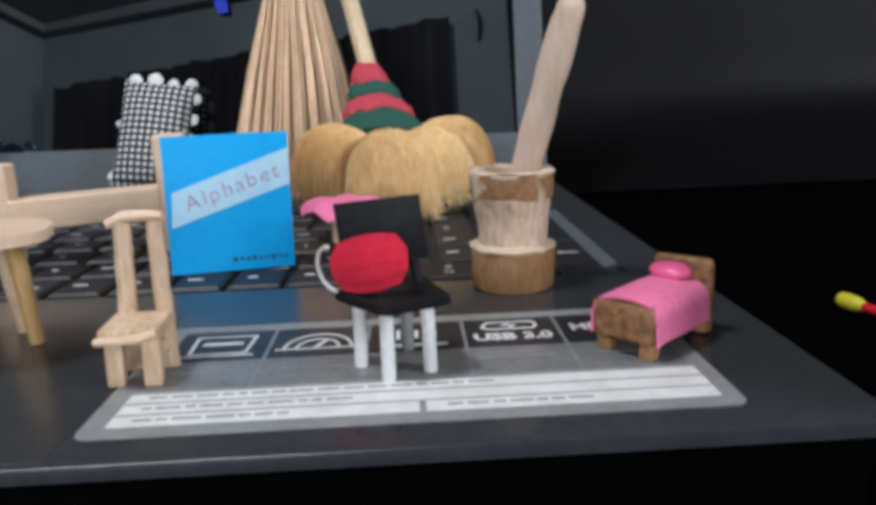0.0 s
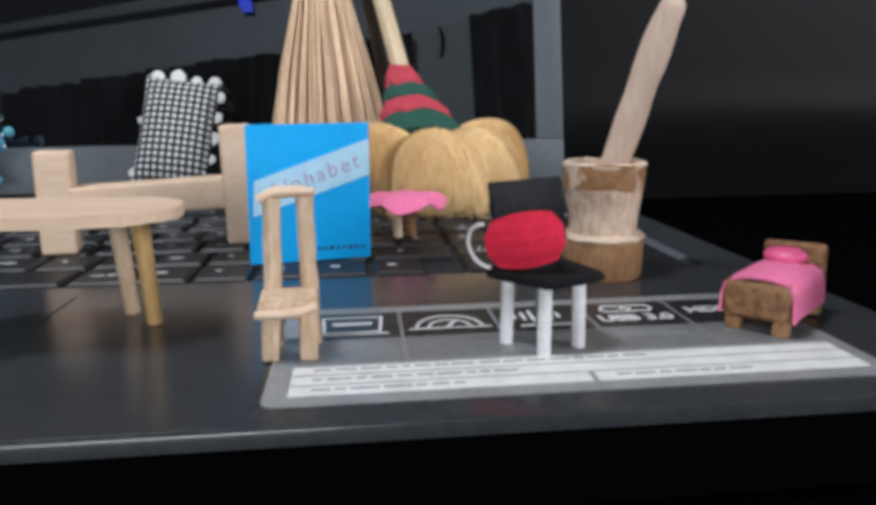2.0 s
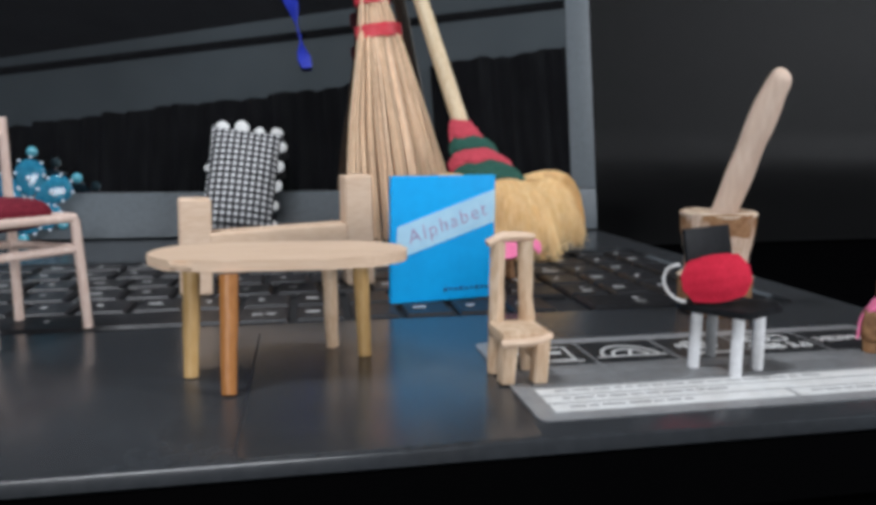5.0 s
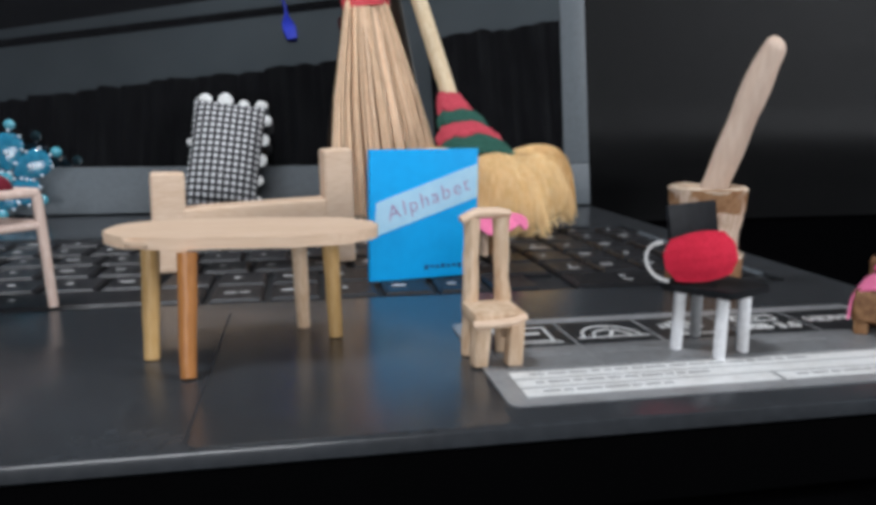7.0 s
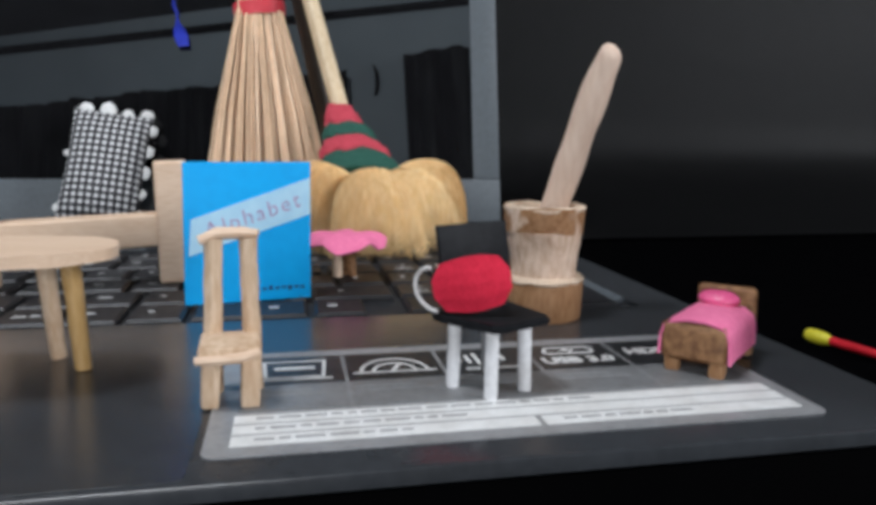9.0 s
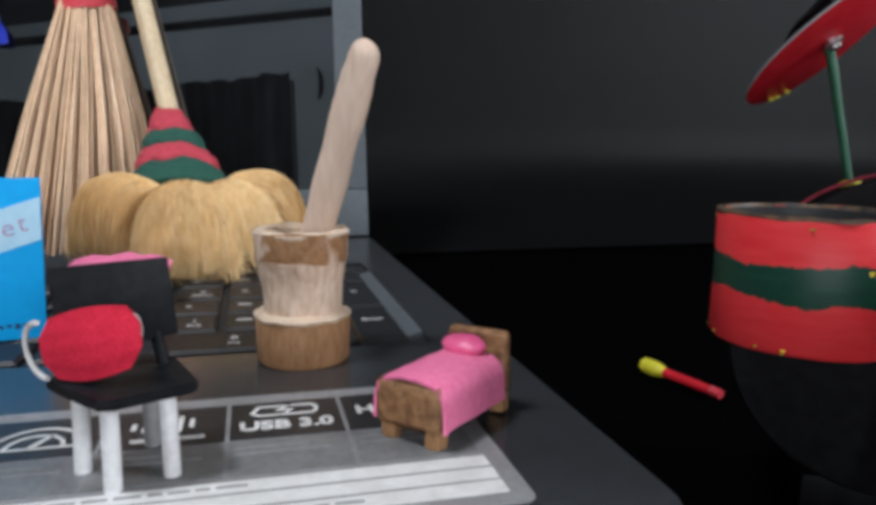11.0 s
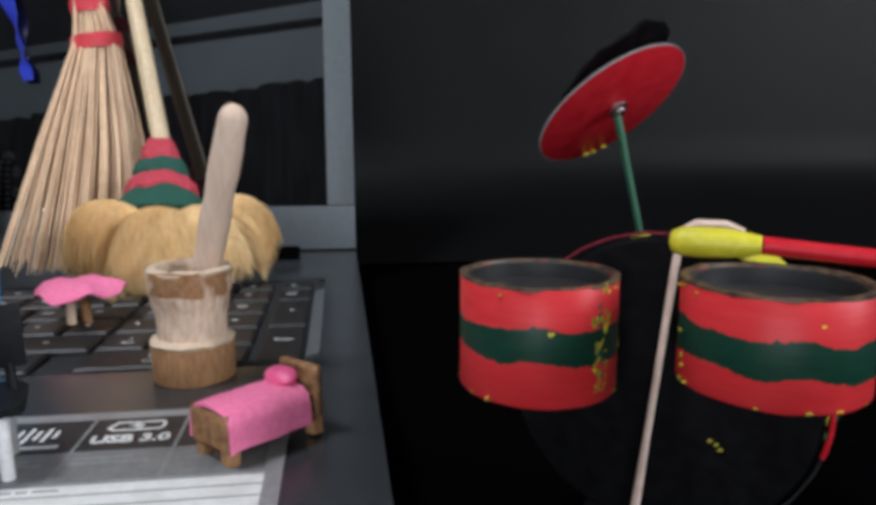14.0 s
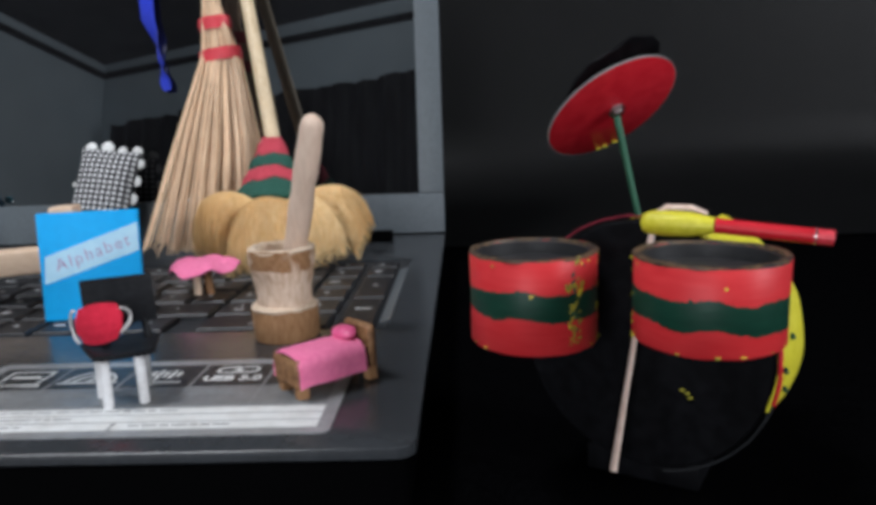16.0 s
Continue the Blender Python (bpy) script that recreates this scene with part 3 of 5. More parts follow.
        # main block
        if r == 0:
            x = -0.2950
            for w in (0.0195, 0.0155, 0.0155, 0.0155):
                key(x, y0, w, d)
                x += w + gap
            key(-0.2215, y0, 0.0862, d)
            x = -0.1328
            for k in range(6):
                key(x, y0, COL - gap, d, [("Alt Gr", 0.0030, 0, 0)] if k == 0 else None)
                x += COL
        else:
            first = (0.036, 0.029, 0.025, 0.0155, 0.0155)[r - 1]
            x = -0.2950
            key(x, y0, first, d)
            x += first + gap
            while x + COL - gap < -0.0175 - 0.012:
                key(x, y0, COL - gap, d)
                x += COL
            key(x, y0, -0.0182 - x, d)
    # lid: frame of four bars round the glass
    th = 0.006
    gx0, gx1, gz0, gz1, top = LEFT + 0.016, 0.0583, 0.0272, 0.215, 0.232

    def bar(name, x0, x1, z0, z1, y0=0.0, y1=th, mat=BEZEL, bevel=0.0008):
        return part(name, block(x1 - x0, y1 - y0, z1 - z0, LID @ pose((x0 + x1) / 2, (y0 + y1) / 2, (z0 + z1) / 2), bevel), mat, t)

    bar("bezel_bottom", LEFT, RIGHT, 0.001, gz0)
    bar("bezel_top", LEFT, RIGHT, gz1, top)
    bar("bezel_left", LEFT, gx0, gz0 + 0.0001, gz1 - 0.0001)
    bar("bezel_right", gx1, RIGHT, gz0 + 0.0001, gz1 - 0.0001)
    bar("screen_panel", gx0 - 0.001, gx1 + 0.001, gz0 - 0.001, gz1 + 0.001, 0.0012, 0.004, PANEL, 0.0)
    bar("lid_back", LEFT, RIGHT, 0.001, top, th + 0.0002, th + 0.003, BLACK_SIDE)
    part("hinge_cover", block(0.085, 0.0045, 0.0075, pose(0.0005, 0.4050, 0.0038, -8), 0.0012), BLACK_SIDE, t, "black hinge cover")


laptop()


# ---- palm rest sticker ----
def sticker():
    t = thing("sticker", (-0.0075, 0.158, 0.0), "grey features sticker on the charcoal palm rest", "sticker")
    x0, x1, y0, y1 = -0.0665, 0.0525, 0.1298, 0.1862
    part("film", slab(rounded(x0, y0, x1, y1, 0.0025), 0.0001, 0.0004), STK_CLEAR, t, smooth=None)
    left = -0.0615
    pitch = 0.0222
    icons = []
    for k in range(5):
        a, b = left + pitch * k, left + pitch * (k + 1) - 0.0008
        b = min(b, 0.0485)
        part("icon_field", block(b - a, 0.0178, 0.0002, pose((a + b) / 2, 0.1722, 0.0005)), STK_DARK, t, "dark field with a white sign", None)
        cap = part("text_field", block(b - a, 0.0135, 0.0002, pose((a + b) / 2, 0.1557, 0.0005)), STK_MID, t, "mid grey field with fine print", None)
        for w, dy in ((0.62, 0.0036), (0.78, 0.0012)):
            part("print_line", block((b - a) * w, 0.0008, 0.0001, pose(a + 0.001 + (b - a) * w / 2, 0.1557 + dy, 0.00066)), STK_FAINT, cap, "", None)
        if k:
            part("divider", block(0.0008, 0.0325, 0.00015, pose(a - 0.0004, 0.1650, 0.00055)), STK_FAINT, t, "pale line between two fields", None)
        icons.append(((a + b) / 2, 0.1722))
    for i, (xa, xb) in enumerate(((-0.060, -0.031), (0.018, 0.034))):
        part("print_line", block(xb - xa, 0.0014, 0.0001, pose((xa + xb) / 2, 0.1838, 0.00047)), STK_INK, t, "", None)
    z = 0.00066

    def line(pts, w, name="sign"):
        bm = bmesh.new()
        closed = len(pts) > 2 and pts[0] == pts[-1]
        core = [Vector(p) for p in (pts[:-1] if closed else pts)]
        k = len(core)
        quad = []
        for i, p in enumerate(core):
            d0 = (p - core[i - 1]).normalized() if closed or i else (core[1] - p).normalized()
            d1 = (core[(i + 1) % k] - p).normalized() if closed or i < k - 1 else d0
            n2 = Vector((-(d0 + d1).y, (d0 + d1).x))
            n2 = n2.normalized() * w / 2 / max(0.4, (n2.length / 2)) if n2.length > 1e-6 else Vector((-d0.y, d0.x)) * w / 2
            quad.append([bm.verts.new((p.x + s * n2.x, p.y + s * n2.y, z + h)) for s, h in ((-1, -0.00005), (1, -0.00005), (1, 0.00005), (-1, 0.00005))])
        for i in range(k if closed else k - 1):
            q0, q1 = quad[i], quad[(i + 1) % k]
            for j in range(4):
                bm.faces.new((q0[j], q0[(j + 1) % 4], q1[(j + 1) % 4], q1[j]))
        if not closed:
            bm.faces.new(quad[0])
            bm.faces.new(quad[-1][::-1])
        return part(name, bm, STK_WHITE, t, "", None)

    # a small display drawn in outline
    cx, cy = icons[0]
    line([(cx - 0.0068, cy + 0.0055), (cx + 0.0068, cy + 0.0055), (cx + 0.0062, cy - 0.0052), (cx - 0.0062, cy - 0.0052), (cx - 0.0068, cy + 0.0055)], 0.0008)
    line([(cx - 0.0082, cy - 0.0066), (cx + 0.0082, cy - 0.0066)], 0.0007)
    line([(cx - 0.0045, cy + 0.0008), (cx + 0.0045, cy + 0.0008)], 0.0018)
    # a half-round gauge
    cx, cy = icons[1]
    for r in (0.0076, 0.0048):
        line([(cx + r * math.cos(radians(a)), cy - 0.0045 + r * 1.15 * math.sin(radians(a))) for a in range(0, 181, 15)], 0.0008)
    line([(cx - 0.0095, cy - 0.0048), (cx + 0.0095, cy - 0.0048)], 0.0007)
    line([(cx - 0.0005, cy - 0.0042), (cx + 0.0022, cy + 0.0012)], 0.0011)
    # sound bars
    cx, cy = icons[2]
    for k, hgt in enumerate((0.003, 0.006, 0.0085, 0.005, 0.0075, 0.004)):
        line([(cx - 0.0062 + 0.0021 * k, cy + 0.001 - hgt / 2), (cx - 0.0062 + 0.0021 * k, cy + 0.001 + hgt / 2)], 0.0009)
    line([(cx - 0.006, cy - 0.0058), (cx + 0.007, cy - 0.0058)], 0.0014)
    # a plug with a flash
    cx, cy = icons[3]
    line([(cx - 0.0052, cy + 0.0016), (cx - 0.0066, cy + 0.003), (cx - 0.0052, cy + 0.0062), (cx + 0.0052, cy + 0.0062), (cx + 0.0062, cy + 0.0048), (cx + 0.0062, cy + 0.003), (cx + 0.0052, cy + 0.0016), (cx - 0.0052, cy + 0.0016)], 0.0008)
    line([(cx + 0.001, cy + 0.0066), (cx - 0.0014, cy + 0.004), (cx + 0.0012, cy + 0.004), (cx - 0.0008, cy + 0.0012)], 0.0007)
    part("lettering", words("USB 3.0", 0.0056, pose(cx, cy - 0.0035, z), 0.00005, 0, 0.00022), STK_WHITE, t, "white printed letters", None)
    cx, cy = icons[4]
    part("lettering", words("HDMI", 0.0056, pose(cx - 0.0012, cy + 0.0005, z), 0.00005, 0, 0.0002), STK_WHITE, t, "white printed letters", None)
    # white lines for the specification
    rnd = random.Random(12)
    for k, (ya, yb) in enumerate(((0.1432, 0.1468), (0.1385, 0.1422), (0.1336, 0.1375))):
        if k < 2:
            spans = ((-0.0620, 0.0488),)
        else:
            spans = ((-0.0620, -0.0062), (-0.0050, 0.0488))
        for a, b in spans:
            f = part("white_field", block(b - a, yb - ya, 0.0002, pose((a + b) / 2, (ya + yb) / 2, 0.0005)), STK_WHITE, t, "", None)
            # rows of tiny print, word by word
            s, end = a + 0.004, a + (b - a) * (0.62, 0.36, 0.58)[k]
            while s < end:
                word = rnd.uniform(0.0016, 0.0052)
                part("print_word", block(word, 0.0008, 0.0001, pose(s + word / 2, (ya + yb) / 2, 0.00066)), STK_INK, f, "", None)
                s += word + 0.0009


sticker()


# ---- miniature oval table ----
def oval_table():
    t = thing("miniature_table", (-0.118, 0.178, 0.0), "miniature pale wooden table with stick legs", "table")
    m = pose(-0.1180, 0.1760, 0.0006, 0, 0, -4)
    rim = [(-0.0318, -0.0022), (-0.0300, -0.0066), (-0.0228, -0.0146), (-0.0150, -0.0157), (0.0120, -0.0150), (0.0222, -0.0136), (0.0300, -0.0062), (0.0322, -0.0010), (0.0312, 0.0052), (0.0240, 0.0132), (0.0130, 0.0156), (-0.0140, 0.0154), (-0.0236, 0.0130), (-0.0306, 0.0058)]
    # corners eased by cutting each one twice
    for _ in range(2):
        rim = [q for p0, p1 in zip(rim, rim[1:] + rim[:1]) for q in ((p0[0] * 0.75 + p1[0] * 0.25, p0[1] * 0.75 + p1[1] * 0.25), (p0[0] * 0.25 + p1[0] * 0.75, p0[1] * 0.25 + p1[1] * 0.75))]
    pts = [(0.97 * x + 0.0002, y) for x, y in rim]
    part("tabletop", roughen(slab(pts, 0.0263, 0.0288, 0.0008, m), 0.0003, 120), PINE_X, t, "pale smooth oval board")
    for name, (x, y), mat, lab in (("leg", (-0.139, 0.171), LEG_TAN, "tan stick leg"), ("leg", (-0.129, 0.157), LEG_ORANGE, "orange-brown stick leg"), ("leg", (-0.097, 0.181), LEG_TAN, "tan stick leg"), ("leg", (-0.105, 0.191), TWIG, "pale stick leg")):
        ix, iy = x + (-0.1185 - x) * 0.05, y + (0.1765 - y) * 0.22
        part(name, rod((x, y, 0.0004), (ix, iy, 0.0264), 0.0017, 0.0021, 12, 0.0002, 5), mat, t, lab)


oval_table()


# ---- miniature bench behind it ----
def bench():
    t = thing("miniature_bench", (-0.12, 0.266, KEYTOP), "miniature pale wooden bench with two high end posts", "bench")
    m = pose(-0.1212, 0.2735, 0, 0, 0, 9.0)

    def post(cx, w, h, d, lean):
        bm = bmesh.new()
        box(bm, m @ pose(cx, 0.0, KEYTOP + h / 2, 0, lean, 0), w, d, h, 0.0013, 3)
        return roughen(bm, 0.0003, 140)

    part("end_post", post(-0.0300, 0.0112, 0.0350, 0.011, 1), PINE, t, "short squared end post")
    part("end_post", post(0.0300, 0.0108, 0.0425, 0.011, -1), PINE, t, "taller squared end post")
    part("seat_board", roughen(block(0.0500, 0.0125, 0.0110, m @ pose(0, 0.0005, 0.0185, 0, -2.5, 0), 0.0010, 3), 0.0003, 120), PINE_X, t, "thick planed seat board")


bench()


# ---- miniature stick chair ----
def stick_chair():
    t = thing("miniature_chair", (-0.063, 0.157, 0.0), "miniature chair glued from pale cut sticks", "chair")
    legs = (((-0.0668, 0.1528), 0.0098), ((-0.0592, 0.1522), 0.0098))
    for (x, y), h in legs:
        part("front_leg", roughen(block(0.0035, 0.0032, h, pose(x, y, 0.0005 + h / 2, 2, 3, 8), 0.0006), 0.0003, 260), TWIG, t)
    for x, lean in ((-0.0672, 2.0), (-0.0592, -1.0)):
        part("back_post", roughen(rod((x, 0.1615, 0.0005), (x + 0.0004 * lean, 0.1640, 0.0318), 0.0020, 0.0018, 9, 0.0003, 7), 0.0002, 300), TWIG, t)
    part("seat", roughen(block(0.0116, 0.0122, 0.0034, pose(-0.0632, 0.1565, 0.0112, 2, 1, 4), 0.0009, 2), 0.0004, 300), TWIG, t, "short slab seat tied with a strip of wood")
    part("seat_strip", roughen(tube(bmesh.new(), [(-0.0690, 0.1500, 0.0106), (-0.0650, 0.1492, 0.0109), (-0.0600, 0.1490, 0.0114), (-0.0574, 0.1503, 0.0119)], [0.0009] * 4, 8), 0.0002, 300), PINE, t)
    part("top_rail", roughen(tube(bmesh.new(), [(-0.0692, 0.1632, 0.0316), (-0.0655, 0.1636, 0.0330), (-0.0605, 0.1637, 0.0332), (-0.0576, 0.1634, 0.0328)], [0.0010, 0.0013, 0.0013, 0.0010], 9), 0.0003, 300), PINE, t)
    part("side_rail", rod((-0.0592, 0.1525, 0.0058), (-0.0592, 0.1620, 0.0062), 0.0012, None, 8, 0.0002, 3), TWIG, t)


stick_chair()


# ---- blue booklet ----
def booklet():
    t = thing("booklet", (-0.064, 0.242, KEYTOP), "bright blue miniature booklet with a pale title band", "book")
    a = Vector((-0.0828, 0.2385, KEYTOP))
    u = Vector((0.0385, 0.0068, 0.0)).normalized()
    lean = Vector((0.0006, 0.0022, 0.0440)).normalized()
    nrm = u.cross(lean).normalized()
    m = Matrix((u, -nrm, lean)).transposed().to_4x4()
    m.translation = a
    w, h = 0.0382, 0.0436
    # local axes: x across, y into the booklet, z up
    part("front_cover", block(w, 0.0005, h, m @ pose(w / 2, 0.0, h / 2), 0.0001), BLUE, t, "bright blue front cover")
    part("back_cover", block(w, 0.0005, h, m @ pose(w / 2, 0.0026, h / 2), 0.0001), BLUE, t)
    part("pages", block(w - 0.0010, 0.0019, h - 0.0012, m @ pose(w / 2 - 0.0001, 0.0013, h / 2)), PAGES, t, "white page block")
    part("spine", block(0.0004, 0.0030, h, m @ pose(-0.0001, 0.0013, h / 2), 0.0001), BLUE, t)
    band = bmesh.new()
    vs = []
    for y in (-0.0005, -0.0003):
        vs.append([band.verts.new(m @ Vector((x, y, z))) for x, z in ((0.0010, 0.0150), (w - 0.0001, 0.0270), (w - 0.0001, 0.0385), (0.0018, 0.0262))])
    band.faces.new(vs[0])
    band.faces.new(vs[1][::-1])
    for i in range(4):
        band.faces.new((vs[0][i], vs[0][(i + 1) % 4], vs[1][(i + 1) % 4], vs[1][i]))
    b = part("title_band", band, BLUE_PALE, t, "pale blue slanting title band", None)
    ang = math.degrees(math.atan2(0.0122, 0.037))
    part("title", words("Alphabet", 0.0071, m @ pose(0.0200, -0.00058, 0.0268, 90, 0, 0) @ pose(0, 0, 0, 0, 0, ang), 0.00004, 0.1, -0.00006, 1.2), INK_VIOLET, b, "hand-written violet title", None)
    for k in range(9):
        part("pen_stroke", block(0.0013, 0.0001, 0.0009 + 0.0006 * (k % 3 == 0), m @ pose(0.0195 + 0.0020 * k, -0.00032, 0.0036 + 0.0002 * (k % 2), 0, 8)), INK_NAVY, t, "illegible dark blue handwriting", None)


booklet()


# ---- black chair with white legs, and the face mask on it ----
def card_chair():
    t = thing("miniature_chair", (-0.0105, 0.156, 0.0), "miniature black card chair on four white paper legs", "chair")
    # the last leg is grey: shade under the seat put into its colour
    for x, y, mat in ((-0.0180, 0.1562, WHITE_STICK), (-0.0120, 0.1478, WHITE_STICK), (-0.0036, 0.1516, WHITE_STICK), (-0.0082, 0.1645, STK_CLEAR)):
        part("leg", rod((x, y, 0.0006), (x * 0.96 - 0.0004, y, 0.0152), 0.0014, None, 14), mat, t)
    seat = [(-0.0225, 0.1560), (-0.0195, 0.1525), (-0.0130, 0.1442), (-0.0105, 0.1440), (0.0008, 0.1495), (0.0010, 0.1518), (-0.0035, 0.1650), (-0.0065, 0.1678), (-0.0090, 0.1675), (-0.0222, 0.1585)]
    part("seat", slab(seat, 0.0150, 0.0167, 0.0004), CARD_BLACK, t)
    c = Vector((-0.0124, 0.1612, 0.0279))
    ax = Vector((0.0161, 0.0078, 0)).normalized()
    up = Vector((-0.10, 0.14, 1)).normalized()
    mm = Matrix((ax, up.cross(ax), up)).transposed().to_4x4()
    mm.translation = c
    part("backrest", block(0.0192, 0.0010, 0.0138, mm, 0.0003), CARD_BLACK, t, "black card backrest panel")
    for s in (-0.0055, 0.0060):
        part("back_support", rod(mm @ Vector((s, 0.0005, -0.0060)), mm @ Vector((s + 0.0004, -0.0006, -0.0118)), 0.0011, None, 10), CARD_BLACK, t)


card_chair()


def face_mask():
    t = thing("face_mask", (-0.015, 0.154, 0.0167), "tiny red cloth face mask with white elastic loops", "mask")
    tl, tr, bl, br = Vector((-0.0232, 0.1560, 0.0266)), Vector((-0.0078, 0.1528, 0.0294)), Vector((-0.0218, 0.1545, 0.0172)), Vector((-0.0072, 0.1496, 0.0200))
    bm = bmesh.new()
    nu, nv = 18, 18
    out = (tr - tl).cross(tl - bl).normalized() * -1
    if out.y > 0:
        out = -out
    sheets = []
    for side in (0, 1):
        grid = []
        for i in range(nu + 1):
            u = i / nu
            row = []
            for j in range(nv + 1):
                v = j / nv
                uu = 0.5 + (u - 0.5) * (1.03 - 0.26 * max(0.0, abs(2 * v - 1) - 0.38) / 0.62)
                p = bl.lerp(br, uu).lerp(tl.lerp(tr, uu), v)
                bulge = 0.0019 * math.sin(math.pi * u) * (0.35 + 0.65 * math.sin(math.pi * v))
                top = (Vector((0, 0.0003, 0.0008)) * math.sin(math.pi * u) * (v - 0.5) * 2)
                pleat = 0.00025 * abs(((v * 4) % 1) - 0.5)
                row.append(bm.verts.new(p + top + out * (bulge + pleat - 0.0006 * side)))
            grid.append(row)
        for a, b in zip(grid, grid[1:]):
            for j in range(nv):
                bm.faces.new((a[j], b[j], b[j + 1], a[j + 1]))
        sheets.append(grid)
    rim = lambda g: [g[i][0] for i in range(nu)] + [g[nu][j] for j in range(nv)] + [g[i][nv] for i in range(nu, 0, -1)] + [g[0][j] for j in range(nv, 0, -1)]
    r0, r1 = rim(sheets[0]), rim(sheets[1])
    for i in range(len(r0)):
        bm.faces.new((r0[i], r0[(i + 1) % len(r0)], r1[(i + 1) % len(r0)], r1[i]))
    part("cloth", bm, RED_CLOTH, t, "red pleated cloth", 60)
    pts = [tl.lerp(bl, 0.5) + (tl - bl) * 0.47 * math.cos(a) + Vector((-0.0032, 0.0032, -0.0003)) * math.sin(a) for a in [math.pi * k / 14 for k in range(15)]]
    part("elastic_loop", tube(bmesh.new(), pts, [0.00045] * 15, 8), ELASTIC, t, "white elastic loop")
    pts = [tr.lerp(br, 0.55) + Vector((-0.0022, 0.0008, 0)) + (tr - br) * 0.36 * math.cos(a) + Vector((0.0012, 0.0072, -0.0006)) * math.sin(a) for a in [math.pi * k / 14 for k in range(15)]]
    part("elastic_loop", tube(bmesh.new(), pts, [0.00045] * 15, 8), ELASTIC, t, "white elastic loop")


face_mask()


# ---- mortar and pestle ----
def mortar():
    c = (0.0222, 0.2130)
    t = thing("mortar", (c[0], c[1], 0.0), "wooden mortar carved from a branch with brown bark", "mortar")
    m = pose(c[0], c[1], 0.0)
    part("base", lathe(m, [(0, 0.0002), (0.0112, 0.0002), (0.0116, 0.0008), (0.0117, 0.0108), (0.0114, 0.0116), (0.0085, 0.0118), (0, 0.0118)], 48, 0.0006, 110), BARK, t, "bark-covered foot")
    part("foot_edge", lathe(m, [(0.0095, 0.0112), (0.0117, 0.0112), (0.0121, 0.0120), (0.0108, 0.0130), (0.0096, 0.0130)], 48, 0.0006, 260, True), RIMWOOD, t, "pale ragged cut edge")
    part("waist", lathe(m, [(0.0070, 0.0122), (0.0100, 0.0124), (0.0099, 0.0150), (0.0100, 0.0190), (0.0105, 0.0225), (0.0112, 0.0262), (0.0070, 0.0264)], 48, 0.0007, 170, True), WAIST, t, "shaved pale waist")
    part("collar", lathe(m, [(0.0078, 0.0258), (0.0112, 0.0258), (0.0117, 0.0290), (0.0119, 0.0332), (0.0090, 0.0324), (0.0082, 0.0300)], 48, 0.0007, 150, True), COLLAR, t, "bark-covered rim, shaved in patches")
    part("rim", lathe(m, [(0.0085, 0.0318), (0.0118, 0.0319), (0.0121, 0.0327), (0.0112, 0.0335), (0.0092, 0.0333)], 48, 0.0005, 300, True), RIMWOOD, t, "pale cut rim")
    part("bowl", lathe(m, [(0.0, 0.0180), (0.0060, 0.0195), (0.0080, 0.0240), (0.0090, 0.0326), (0.0086, 0.0326), (0.0075, 0.0245), (0.0055, 0.0205), (0.0, 0.0190)], 32), RIMWOOD, t)


mortar()


def pestle():
    a, b = Vector((0.0240, 0.2192, 0.0215)), Vector((0.0372, 0.2084, 0.0750))
    n = 14
    d = (b - a).normalized()
    t = thing("pestle", tuple(a), "peeled pale stick pestle standing in the mortar", "pestle")
    pts = [a.lerp(b, i / n) for i in range(n)]
    rad = [0.0043 + 0.00018 * math.sin(i * 1.3) for i in range(n)]
    cut = Vector((-0.80, 0.35, 0.48)).normalized()

    def whittle(bm):
        for v in bm.verts:
            over = (v.co - b).dot(cut) - 0.0028
            if over > 0:
                v.co -= cut * over
        return bm

    part("shaft", whittle(roughen(roughen(tube(bmesh.new(), pts, rad, 22), 0.0002, 180), 0.00015, 60)), PESTLE, t, "peeled knotty shaft")
    tip = [a.lerp(b, (n - 1) / n)] + [b + d * 0.0041 * math.sin(radians(q)) for q in (0, 25, 50, 72, 86)]
    part("tip", whittle(roughen(roughen(tube(bmesh.new(), tip, [rad[-1], 0.0042] + [0.0042 * math.cos(radians(q)) for q in (25, 50, 72, 86)], 22), 0.0002, 180), 0.00015, 60)), PESTLE, t, "whittled tip")


pestle()


